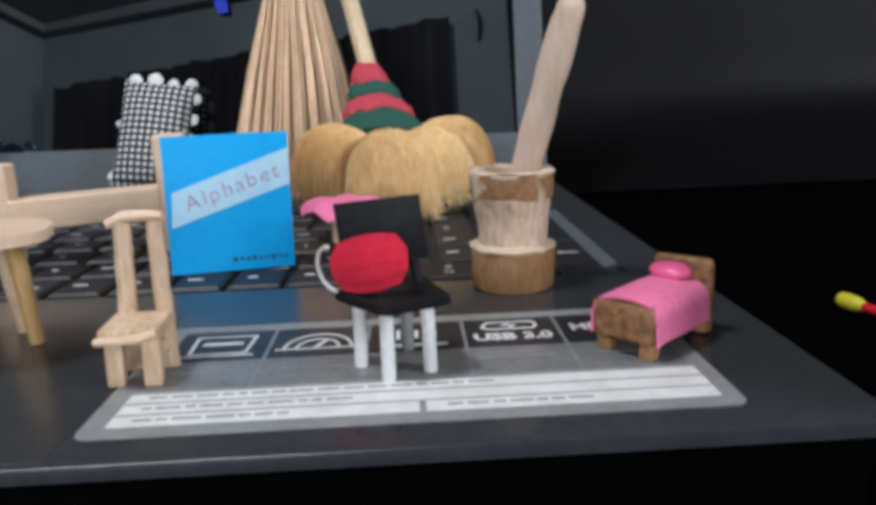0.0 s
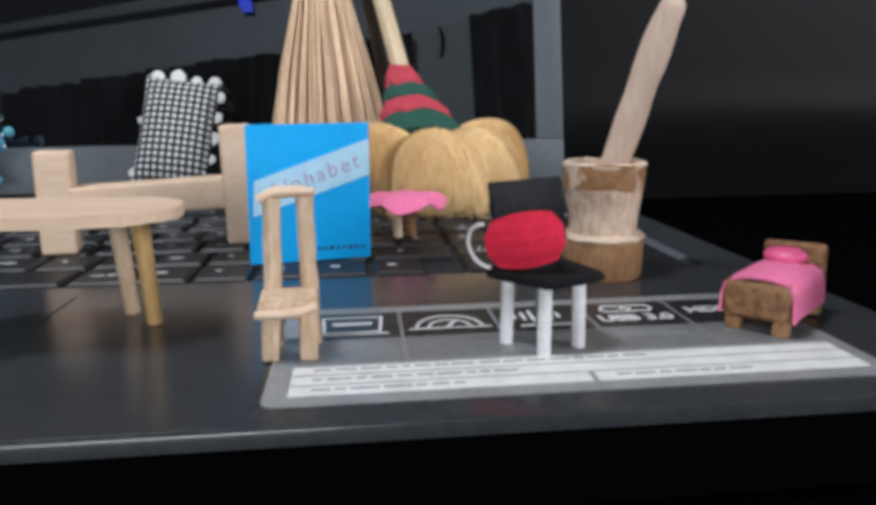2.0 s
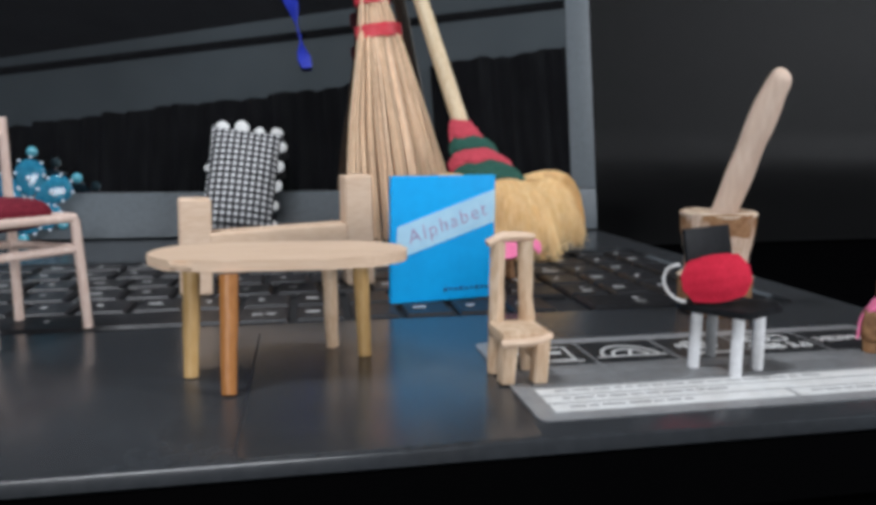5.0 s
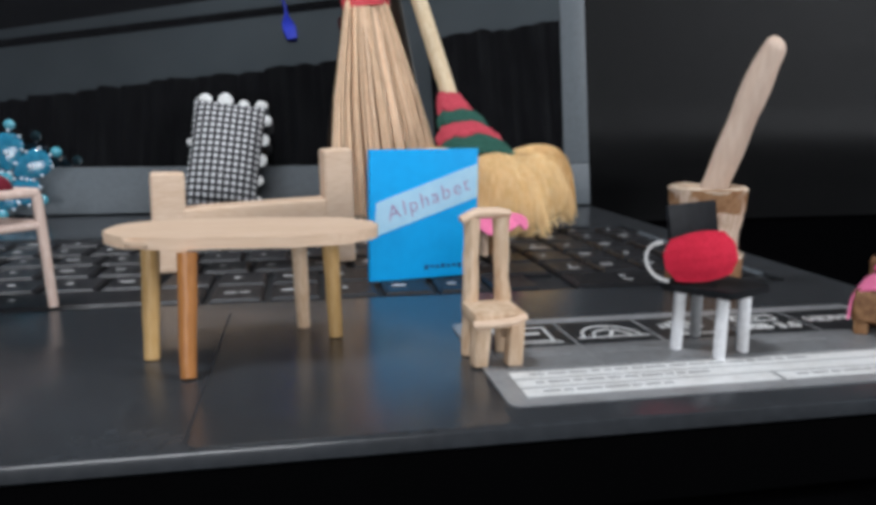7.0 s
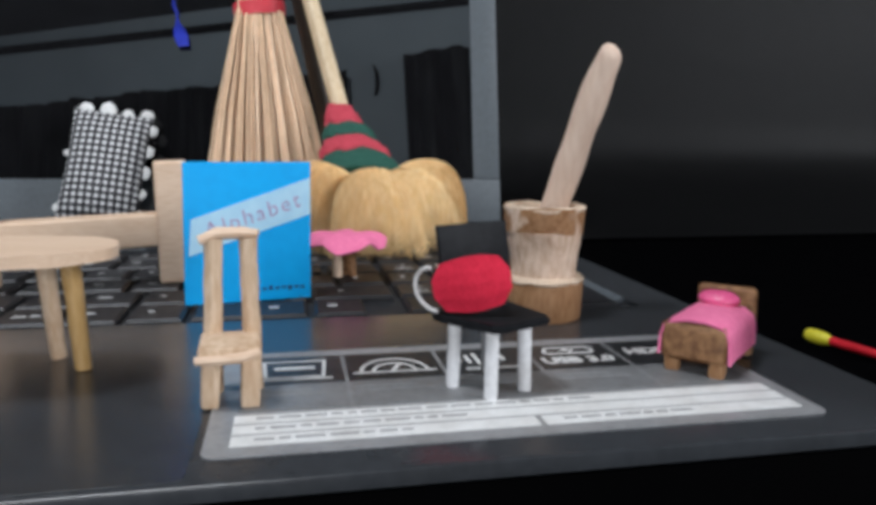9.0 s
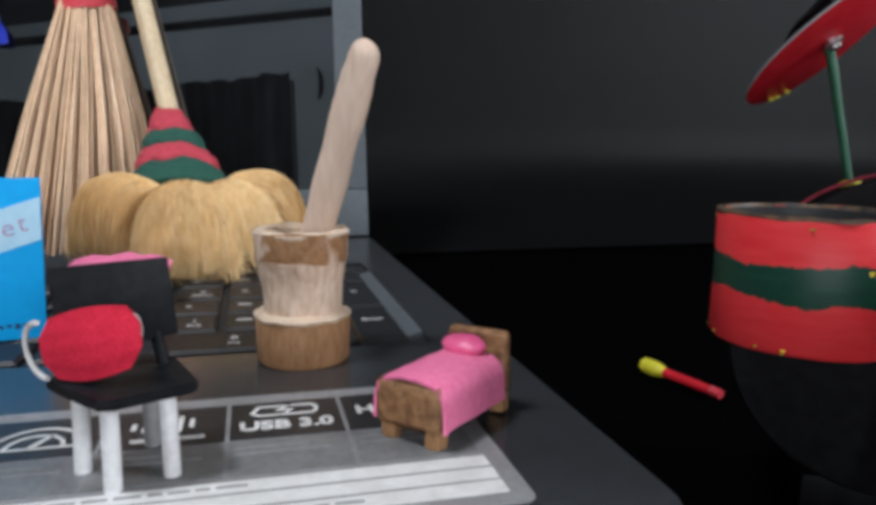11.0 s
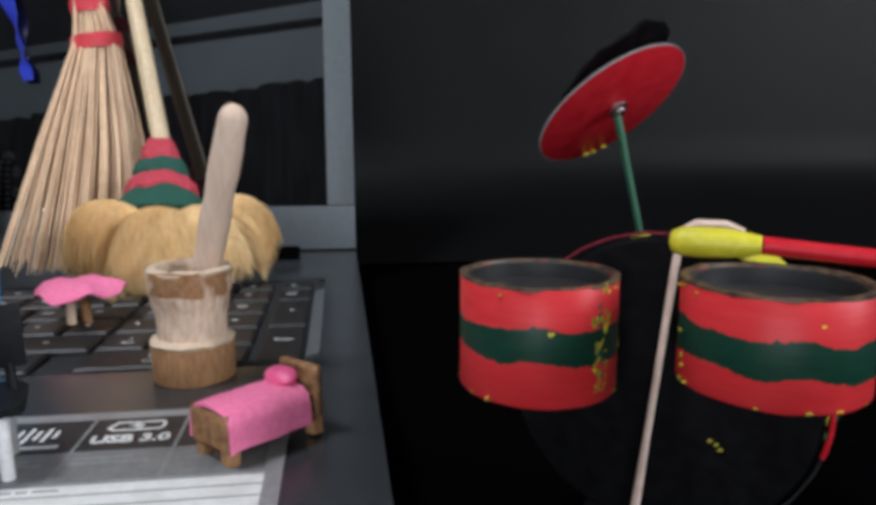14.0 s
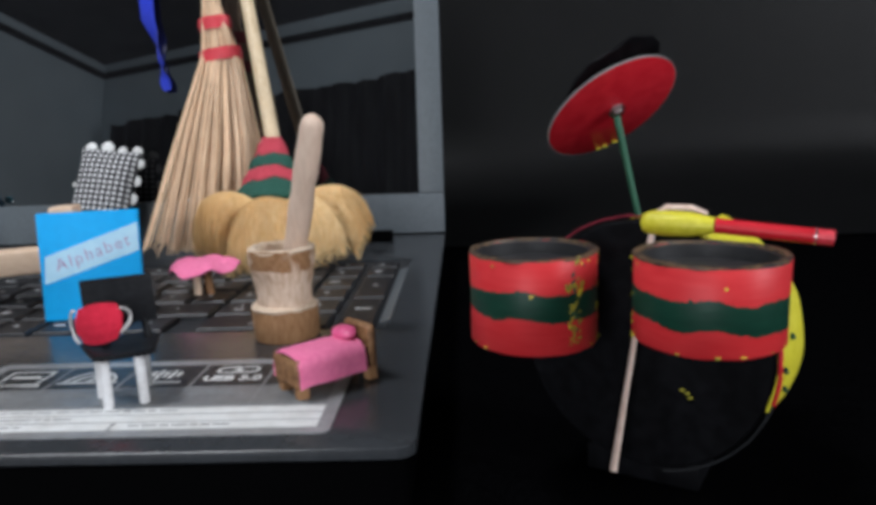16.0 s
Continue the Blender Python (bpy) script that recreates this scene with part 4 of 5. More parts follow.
# ---- little bed ----
def bed():
    t = thing("miniature_bed", (0.0465, 0.1605, 0.0), "miniature carved brown bed with a pink cover", "bed")
    m = pose(0.0466, 0.1628, 0.0004, 0, 0, 41.5)
    L, W = 0.0236, 0.0132
    part("frame", roughen(block(L - 0.001, W - 0.0012, 0.0060, m @ pose(0, 0, 0.0074), 0.0006), 0.0002, 300), COOKED, t)
    bm = block(0.0026, W + 0.0014, 0.0088, m @ pose(-L / 2 - 0.0006, 0, 0.0077), 0.0021, 3)
    part("footboard", roughen(bm, 0.0004, 320), COOKED, t, "rough carved brown footboard")
    bm = block(0.0026, W + 0.0006, 0.0126, m @ pose(L / 2, 0, 0.0106), 0.0013, 3)
    part("headboard", roughen(bm, 0.0004, 320), COOKED, t, "rough carved brown headboard")
    for sx in (-1, 1):
        for sy in (-1, 1):
            part("leg", roughen(block(0.0032, 0.0034, 0.0048, m @ pose(sx * (L / 2 - 0.0004), sy * (W / 2 - 0.0016), 0.0024), 0.0008), 0.0004, 400), BARK, t, "paler chunky leg")
    # cover that bends down over both long sides
    bm = bmesh.new()
    prof = [(-W / 2 - 0.0016, 0.0048), (-W / 2 - 0.0013, 0.0098), (-W / 2 - 0.0006, 0.0119), (-W / 2 + 0.0012, 0.0131), (-0.002, 0.0138), (0.002, 0.0138), (W / 2 - 0.0012, 0.0131), (W / 2 + 0.0006, 0.0119), (W / 2 + 0.0013, 0.0098), (W / 2 + 0.0016, 0.0050)]
    rows = []
    for i in range(15):
        x = -L / 2 - 0.0014 + (L - 0.0020) * i / 14
        rows.append([bm.verts.new((x, y, z - 0.0006 + 0.0003 * noise.noise(Vector((x * 400, y * 400, 3))) - (0.0004 if i == 0 else 0))) for y, z in prof])
    for a, b in zip(rows, rows[1:]):
        for j in range(len(prof) - 1):
            bm.faces.new((a[j], b[j], b[j + 1], a[j + 1]))
    bmesh.ops.recalc_face_normals(bm, faces=bm.faces[:])
    bmesh.ops.solidify(bm, geom=bm.faces[:], thickness=0.0006)
    bmesh.ops.transform(bm, matrix=m, verts=bm.verts[:])
    part("cover", bm, PINK, t, "pink felt cover draped over both sides")
    pil = ball((0, 0, 0), 1, (0.0033, 0.0050, 0.0019), 3)
    bmesh.ops.transform(pil, matrix=m @ pose(L / 2 - 0.0052, 0.0006, 0.0143, 0, -14, 0), verts=pil.verts[:])
    part("pillow", roughen(pil, 0.0003, 300), PINK_HOT, t, "shiny pink pillow")


bed()


# ---- pink-topped round table ----
def pink_table():
    t = thing("miniature_table", (-0.0300, 0.279, KEYTOP), "miniature round table with a drooping pink cloth top", "table")
    c = Vector((-0.0315, 0.279, 0.0140))
    bm = bmesh.new()
    rings = []
    for r, z in ((0, 0.0026), (0.005, 0.0028), (0.010, 0.0024), (0.0135, 0.0010), (0.0158, -0.0012)):
        if r == 0:
            rings.append([bm.verts.new(c + Vector((0, 0, z)))])
            continue
        ring = []
        for k in range(48):
            a = 2 * math.pi * k / 48
            wave = (0.0015 * math.sin(5 * a + 0.6) + 0.0004 * math.sin(11 * a)) * (r / 0.0158) ** 2
            rr = r * (1 + 0.06 * math.sin(3 * a))
            ring.append(bm.verts.new(c + Vector((rr * math.cos(a), rr * math.sin(a), z + wave))))
        rings.append(ring)
    for k in range(48):
        bm.faces.new((rings[0][0], rings[1][k], rings[1][(k + 1) % 48]))
    for a, b in zip(rings[1:], rings[2:]):
        for k in range(48):
            bm.faces.new((a[k], a[(k + 1) % 48], b[(k + 1) % 48], b[k]))
    bmesh.ops.recalc_face_normals(bm, faces=bm.faces[:])
    bmesh.ops.solidify(bm, geom=bm.faces[:], thickness=0.0007)
    part("cloth_top", bm, PINK, t, "wavy pink cloth top")
    for dx, dy, mat in ((-0.0024, -0.0018, PINE), (0.0022, -0.0012, COOKED), (0.0002, 0.0024, COOKED)):
        part("leg", rod((c.x + dx * 1.2, c.y + dy * 1.2, KEYTOP), (c.x + dx, c.y + dy, 0.0155), 0.0017, None, 9, 0.0002, 3), mat, t)


pink_table()


# ---- soft broom of grass ----
def soft_broom():
    t = thing("soft_broom", (-0.015, 0.35, 0.0), "miniature soft broom of golden grass bound in red and green yarn", "broom")
    base, tip = Vector((-0.0172, 0.3520, 0.0298)), Vector((-0.0252, 0.3925, 0.0668))
    hi = Vector((-0.0575, 0.4580, 0.2050))
    part("handle", roughen(tube(bmesh.new(), [tip - (hi - tip) * 0.05, tip.lerp(hi, 0.25), tip.lerp(hi, 0.6), hi], [0.0046, 0.0044, 0.0042, 0.0042], 14), 0.0003, 60), HANDLE, t, "pale peeled handle")
    ax = (tip - base).normalized()
    sx = Vector((1, 0, -0.03)).normalized()
    sy = ax.cross(sx).normalized()

    def cone_ring(f, extra=0.0):
        r = 0.0052 + 0.0166 * max(0.0, 1 - f) ** 1.12 + extra
        return base.lerp(tip, f), r

    stripes = ((0.0, 0.26, BAND_GREEN, "band"), (0.26, 0.48, BAND_RED, "band"), (0.48, 0.70, BAND_GREEN, "band"), (0.70, 1.02, BAND_RED, "band"))
    for f0, f1, mat, nm in stripes:
        bm = bmesh.new()
        rings = []
        turns = 3
        steps = turns * 6
        for i in range(steps + 1):
            f = f0 + (f1 - f0) * i / steps
            ring = []
            for k in range(64):
                a = 2 * math.pi * k / 64
                # each turn of yarn wanders up and down and swells
                g = f + 0.055 * noise.noise(Vector((3 * math.cos(a), 3 * math.sin(a), f * 2))) * (0 if f > 0.98 else 1)
                swell = 0.0022 * math.sin(math.pi * i / steps) ** 0.6 + 0.0007 * abs(math.sin(math.pi * turns * i / steps)) * (0.6 + 0.8 * noise.noise(Vector((5 * math.cos(a), 5 * math.sin(a), f * 30)))) - 0.0008
                c, r = cone_ring(g, swell)
                ring.append(bm.verts.new(c + sx * r * math.cos(a) + sy * r * 0.55 * math.sin(a)))
            rings.append(ring)
        for a, b in zip(rings, rings[1:]):
            for k in range(64):
                bm.faces.new((a[k], a[(k + 1) % 64], b[(k + 1) % 64], b[k]))
        bm.faces.new(rings[0][::-1])
        bm.faces.new(rings[-1])
        part(nm, roughen(roughen(bm, 0.0004, 260), 0.0010, 80), mat, t, "red yarn binding" if mat is BAND_RED else "dark green yarn binding", 70)
    # plump lobes of grass that fan out from under the binding: root, crest, tip, half width, half depth
    rnd = random.Random(5)
    lobes = (
        (Vector((-0.0270, 0.3530, 0.0315)), Vector((-0.0470, 0.3430, 0.0345)), Vector((-0.0490, 0.3370, 0.0040)), 0.0172, 0.0125),
        (Vector((-0.0150, 0.3470, 0.0300)), Vector((-0.0160, 0.3255, 0.0320)), Vector((-0.0135, 0.3150, 0.0010)), 0.0178, 0.0115),
        (Vector((-0.0060, 0.3500, 0.0295)), Vector((0.0060, 0.3330, 0.0320)), Vector((0.0120, 0.3270, 0.0050)), 0.0140, 0.0112),
        (Vector((-0.0030, 0.3560, 0.0305)), Vector((0.0225, 0.3560, 0.0345)), Vector((0.0320, 0.3590, 0.0100)), 0.0140, 0.0118),
        (Vector((-0.0200, 0.3660, 0.0300)), Vector((-0.0330, 0.3720, 0.0330)), Vector((-0.0400, 0.3760, 0.0090)), 0.0130, 0.0100),
        (Vector((-0.0060, 0.3640, 0.0300)), Vector((0.0120, 0.3700, 0.0330)), Vector((0.0180, 0.3740, 0.0100)), 0.0130, 0.0100),
    )
    for a, b, c, wid, dep in lobes:
        line = (c - a).normalized()
        fwd = Vector((b.x - a.x, b.y - a.y - 0.012, 0.012)).normalized()
        fwd = (fwd - line * fwd.dot(line)).normalized()
        side = line.cross(fwd).normalized()

        def along(f, u, v):
            p = a * (1 - f) ** 2 + b * 2 * f * (1 - f) + c * f * f
            g = min(1.0, max(0.0, f))
            k = 0.62 + 0.46 * math.sin(math.pi * 0.5 * g)
            flat = 0.70 + 0.42 * math.sin(math.pi * (0.15 + 0.75 * g)) - 0.42 * g * g
            return p + side * wid * u * k + fwd * dep * v * flat

        body = bmesh.new()
        rings = []
        for i in range(17):
            f = 0.94 * i / 16
            close = 1.0 if i < 15 else 0.97 - 0.14 * (i - 14)
            rings.append([body.verts.new(along(f, 0.95 * close * math.cos(q), 0.95 * close * math.sin(q))) for q in [2 * math.pi * k / 32 for k in range(32)]])
        for r0, r1 in zip(rings, rings[1:]):
            for k in range(32):
                body.faces.new((r0[k], r0[(k + 1) % 32], r1[(k + 1) % 32], r1[k]))
        body.faces.new(rings[0][::-1])
        body.faces.new(rings[-1])
        lobe = part("grass_lobe", roughen(body, 0.0006, 120), STRAW_SHADED, t, "dense bundle of golden grass", 60)
        bm = bmesh.new()
        for s in range(1700):
            q = rnd.uniform(0, 2 * math.pi)
            k = rnd.uniform(0.93, 1.03)
            u, v = math.cos(q) * k, math.sin(q) * k
            f0 = rnd.uniform(0.0, 0.8)
            f1 = min(f0 + rnd.uniform(0.25, 0.55), rnd.uniform(0.90, 1.07))
            fly = rnd.random() < 0.10
            du, dv = rnd.uniform(-0.10, 0.10), rnd.uniform(-0.04, 0.05) + (0.12 if fly else 0)
            pts = [along(f0 + (f1 - f0) * j / 5, (u + du * j / 5) * (1 + (0.10 * j / 5 if fly else 0)), v + dv * j / 5) for j in range(6)]
            w = rnd.uniform(0.00008, 0.00015)
            tube(bm, pts, [w, w, w, w, w * 0.8, w * 0.3], 3, False)
        tagged(part("grass_fibre", bm, STRAW, lobe, "fine golden grass strands", None), kind="stuff")


soft_broom()


# ---- stiff broom of palm ribs ----
def rib_broom():
    t = thing("stick_broom", (-0.066, 0.395, 0.0), "miniature broom of thin palm ribs tied with red tape", "broom")
    rnd = random.Random(8)
    tie = Vector((-0.0655, 0.4345, 0.1198))
    neck = Vector((-0.0705, 0.4400, 0.1520))
    for k in range(290):
        u = -1 + 2 * (k + rnd.random()) / 290
        depth = rnd.uniform(-1, 1)
        top = neck + Vector((u * 0.0042, depth * 0.0035, rnd.uniform(0.045, 0.06)))
        nk = neck + Vector((u * 0.0050, depth * 0.0038, 0))
        mid = tie + Vector((u * 0.0118, depth * 0.0045, 0))
        fan = Vector((-0.0590 + u * 0.0310 + rnd.uniform(-0.003, 0.003), 0.3680 + depth * 0.012 + 0.012 * u, 0.0045 + rnd.uniform(0, 0.004)))
        if abs(u) > 0.75:
            fan.z += rnd.uniform(0, 0.006)
        bend = mid.lerp(fan, 0.5) + Vector((u * 0.0018, 0.002, 0))
        w = rnd.uniform(0.00030, 0.00048)
        part("rib", tube(bmesh.new(), [top, nk, mid, bend, fan], [w * 1.1, w * 1.1, w, w, w * 0.7], 5), RIB, t, "", None)
    for c, a, b, h in ((tie, 0.0136, 0.0068, 0.0078), (neck + Vector((0.0014, -0.0008, -0.0122)), 0.0104, 0.0066, 0.0080)):
        bm = lathe(Matrix.Translation(c) @ pose(0, 0, 0, -8, -7, 0) @ Matrix.Diagonal((a, b, 1, 1)), [(0.9, -h / 2), (1.0, -h / 2), (1.04, 0), (1.0, h / 2), (0.9, h / 2)], 32, 0, 1, True)
        part("red_binding", roughen(bm, 0.0005, 260), TAPE_RED, t, "red tape binding")


rib_broom()


# ---- checked pillow ----
def checked_pillow():
    t = thing("pillow", (-0.146, 0.41, 0.003), "small black and white gingham pillow with white scalloped lace", "pillow")
    c = Vector((-0.1455, 0.4190, 0.0347))
    up = Vector((0.007, 0.026, 0.058)).normalized()
    ax = Vector((1, 0.03, -0.06)).normalized()
    ax = (ax - up * ax.dot(up)).normalized()
    m = Matrix((ax, up.cross(ax), up)).transposed().to_4x4()
    hw, hh = 0.0200, 0.0310

    def shape(u, v, s):
        edge = max(0.0, (1 - abs(u) ** 2.6) * (1 - abs(v) ** 2.6))
        return Vector((u * hw * (1 - 0.05 * (1 - v * v)), s * 0.0078 * edge ** 0.5 + 0.0004 * noise.noise(Vector((u * 3, v * 3, s))), v * hh * (1 - 0.04 * (1 - u * u))))

    bm = bmesh.new()
    n = 24
    for s in (-1, 1):
        g = [[bm.verts.new(shape(-1 + 2 * i / n, -1 + 2 * j / n, s)) for j in range(n + 1)] for i in range(n + 1)]
        for a, b in zip(g, g[1:]):
            for j in range(n):
                bm.faces.new((a[j], b[j], b[j + 1], a[j + 1]))
    bmesh.ops.remove_doubles(bm, verts=bm.verts[:], dist=0.00002)
    cushion = new("cushion", finish("cushion", bm, GINGHAM, 60))
    cushion.parent = t
    mm = m.copy()
    mm.translation = c - origin(t)
    cushion.matrix_basis = mm
    m.translation = c
    spots = [(-0.74, 1.0, 0.0044), (-0.18, 1.04, 0.0048), (0.34, 0.99, 0.0036), (0.84, 1.0, 0.0042), (1.02, 0.74, 0.0040), (1.0, 0.34, 0.0038), (0.97, -0.06, 0.0042), (0.96, -0.46, 0.0036), (0.97, -0.84, 0.0034), (-1.0, 0.15, 0.0022), (-0.99, -0.85, 0.0030)]
    for u, v, r in spots:
        bm = ball((0, 0, 0), 1, (r * 0.9, 0.0010, r * 0.9), 2)
        bmesh.ops.transform(bm, matrix=m @ Matrix.Translation((u * 0.97 * hw, 0, v * 0.975 * hh)), verts=bm.verts[:])
        part("lace_scallop", roughen(roughen(bm, 0.0005, 260), 0.0003, 900), LACE, t, "white lace scallop")


checked_pillow()


# ---- ribbon over the screen ----
def ribbon():
    bm = bmesh.new()
    stops = ((0.214, -0.122, 0.0055, 0), (0.175, -0.121, 0.0056, 10), (0.150, -0.1195, 0.0054, 30), (0.136, -0.1140, 0.0046, 70), (0.122, -0.1115, 0.0028, 110), (0.112, -0.1110, 0.0030, 60), (0.107, -0.1090, 0.0040, 30), (0.101, -0.1075, 0.0030, 20))
    rows = []
    for z, x, w, tw in stops:
        c = LID @ Vector((x, -0.0028, z))
        d = Vector((math.cos(radians(tw)), -0.5 * math.sin(radians(tw)), 0.45 * math.sin(radians(tw)))).normalized()
        rows.append([bm.verts.new(c - d * w), bm.verts.new(c), bm.verts.new(c + d * w)])
    for a, b in zip(rows, rows[1:]):
        for j in range(2):
            bm.faces.new((a[j], a[j + 1], b[j + 1], b[j]))
    bmesh.ops.subdivide_edges(bm, edges=bm.edges[:], cuts=2, use_grid_fill=True, smooth=0.6)
    bmesh.ops.solidify(bm, geom=bm.faces[:], thickness=0.0003)
    solo("ribbon", bm, RIBBON, tuple(LID @ Vector((-0.121, -0.0028, 0.214))), "royal blue satin ribbon hanging over the dark screen", "ribbon")


ribbon()


# ---- reed chair with a maroon cushion ----
def reed_chair():
    t = thing("miniature_chair", (-0.195, 0.22, KEYTOP), "miniature pinkish reed chair with a maroon cushion", "chair")
    fr, br = Vector((-0.1772, 0.2225, 0)), Vector((-0.1990, 0.2350, 0))
    fl = fr + Vector((-0.0160, -0.0200, 0))
    bl = br + (fl - fr)
    z = lambda p, h: Vector((p.x, p.y, h))
    for name, p, top in (("leg", fr, 0.0330), ("leg", fl, 0.0330), ("back_post", br, 0.0625), ("back_post", bl, 0.0625)):
        q = z(p, top)
        lean = (p - (fr + bl) / 2) * 0.08
        part(name, rod(z(p + lean, KEYTOP), q, 0.0014, None, 12, 0.0001, 4), REED, t)
    for h, nm in ((0.0335, "seat_rail"), (0.0245, "stretcher")):
        for a, b in ((fr, fl), (fr, br), (br, bl), (bl, fl)):
            part(nm, rod(z(a, h), z(b, h), 0.0013, None, 10, 0.0001, 3), REED, t)
    for h in (0.0572,):
        part("back_rail", rod(z(br, h), z(bl, h), 0.0013, None, 10), REED, t)
    part("back_brace", rod(z(br, 0.0560), z(br.lerp(bl, 0.6), 0.0640), 0.0011, None, 10), REED, t)
    mid = (fr + bl) / 2
    bm = ball((0, 0, 0), 1, (1, 1, 1), 3)
    for v in bm.verts:
        s = lambda k: math.copysign(abs(k) ** 0.55, k)
        u, w = s(v.co.x), s(v.co.y)
        p = mid + (fr - br) * 0.5 * u * 0.86 + (fr - fl) * 0.5 * w * 0.86
        v.co = Vector((p.x, p.y, 0.0350 + 0.0048 * v.co.z))
    part("cushion", bm, MAROON, t, "plump maroon cushion")


reed_chair()


# ---- beaded flower ----
def bead_flower():
    t = thing("bead_flower", (-0.252, 0.42, 0.003), "teal beaded flower ornament leaning on the screen", "ornament")
    c = Vector((-0.2580, 0.4190, 0.0215))
    rightv, upv = Vector((1, 0, 0)), Vector((0, 0.12, 0.99))
    for ang, ln in ((84, 0.0285), (30, 0.0285), (-32, 0.0200), (142, 0.0250), (205, 0.0220), (262, 0.0180)):
        d = rightv * math.cos(radians(ang)) + upv * math.sin(radians(ang))
        e = upv * math.cos(radians(ang)) - rightv * math.sin(radians(ang))
        petal = part("petal", ball((0, 0, 0), 1, (1, 1, 1), 3), TEAL, t, "dark teal petal")
        me = petal.data
        o = origin(t)
        for v in me.vertices:
            w = v.co + o
            k = 0.75 + 0.25 * w.x
            p = c + d * (ln * 0.52 + ln * 0.36 * w.x) + e * (0.0098 * w.y * k) + Vector((0, -1, 0.12)) * 0.0022 * w.z
            v.co = p - o
        for k in range(9):
            a = 2 * math.pi * k / 9
            p = c + d * (ln * 0.52 + ln * 0.40 * math.cos(a)) + e * 0.0092 * math.sin(a) * (0.75 + 0.25 * math.cos(a)) + Vector((0, -0.0014, 0))
            part("bead", ball(p, 0.0009, sub=2), PEARL, t)
        part("bead", ball(c + d * (ln * 0.52) + Vector((0, -0.0024, 0)), 0.0014, sub=2), PEARL, t)
        part("tip_bead", ball(c + d * (ln * 1.02), 0.0029, sub=2), TEAL_PALE, t, "pale aqua pearl at the petal's tip")
    part("centre_bead", ball(c + Vector((0, -0.002, 0)), 0.0042, sub=3), TEAL_PALE, t)


bead_flower()


# ---- drum kit ----
def drum(name, c, r, z0, z1, label, lo, hi):
    t = thing(name, (c[0], c[1], z0), label, "drum", "small drums of the kit")
    m = pose(c[0], c[1], 0)
    paint = banded_paint("red_green_band_paint", lo - z0, hi - z0)
    part("shell", lathe(m, [(r - 0.0012, z0 + 0.0008), (r - 0.0004, z0), (r, z0 + 0.0006), (r, (z0 + z1) / 2), (r, z1 - 0.0004), (r - 0.0004, z1), (r - 0.0012, z1 - 0.0002)], 64, 0.0003, 150, True), paint, t, "hand-painted red and green shell", 50)
    part("inner_wall", lathe(m, [(r - 0.0013, z1 - 0.0005), (r - 0.0022, z1 - 0.0006), (r - 0.0022, z1 - 0.0040), (r - 0.0013, z1 - 0.0040)], 56, 0, 1, True), WELL, t, "dark inside of the rim")
    part("rim", lathe(m, [(r - 0.0014, z1 - 0.0005), (r + 0.0001, z1 - 0.0004), (r + 0.0001, z1 + 0.0001), (r - 0.0012, z1 + 0.0002)], 64, 0.0003, 260, True), RIM_DARK, t, "scuffed dark rim with olive paint")
    part("bottom", lathe(m, [(0, z0 + 0.0006), (r - 0.0010, z0 + 0.0006), (r - 0.0010, z0 + 0.0014), (0, z0 + 0.0014)], 48), BLACK_PAINT, t)
    part("drumhead", lathe(m, [(0, z1 - 0.0040), (r - 0.0012, z1 - 0.0036), (r - 0.0012, z1 - 0.0046), (0, z1 - 0.0050)], 48), WELL, t, "dark grey sunken drumhead")
    rnd = random.Random(int(r * 1e5))
    for k in range(16):
        a = rnd.uniform(0, 2 * math.pi)
        zz = rnd.choice((z0 + 0.0006, z1 - 0.0012)) + rnd.uniform(-0.0004, 0.0004)
        zz = min(max(zz, z0 + 0.0004), z1 - 0.0004)
        part("paint_drip", ball((c[0] + r * math.cos(a), c[1] + r * math.sin(a), zz), 1, (rnd.uniform(0.0003, 0.0010), 0.0003, rnd.uniform(0.00015, 0.0003)), 1), rnd.choice((YELLOW, OLIVE, OLIVE)), t, "yellow paint daub")


def daubs(c, r, ang, z0, z1, k):
    rnd = random.Random(k)
    host = [o for o in scene.objects if o.name.startswith("small_drum") and o.parent is None][-1]
    for i in range(k):
        a = radians(ang + rnd.gauss(0, 5))
        smear = ball((0, 0, 0), 1, (0.00012, rnd.uniform(0.0003, 0.0009), rnd.uniform(0.0003, 0.0013)), 2)
        roughen(smear, 0.0003, 900)
        bmesh.ops.transform(smear, matrix=Matrix.Translation((c[0] + r * math.cos(a), c[1] + r * math.sin(a), rnd.uniform(z0, z1))) @ pose(0, 0, 0, 0, 0, math.degrees(a)) @ pose(0, 0, 0, rnd.uniform(-40, 40)), verts=smear.verts[:])
        part("paint_daub", smear, rnd.choice((YELLOW, OLIVE, OLIVE, OLIVE, OLIVE, BAND_GREEN)), host, "olive yellow paint daub")


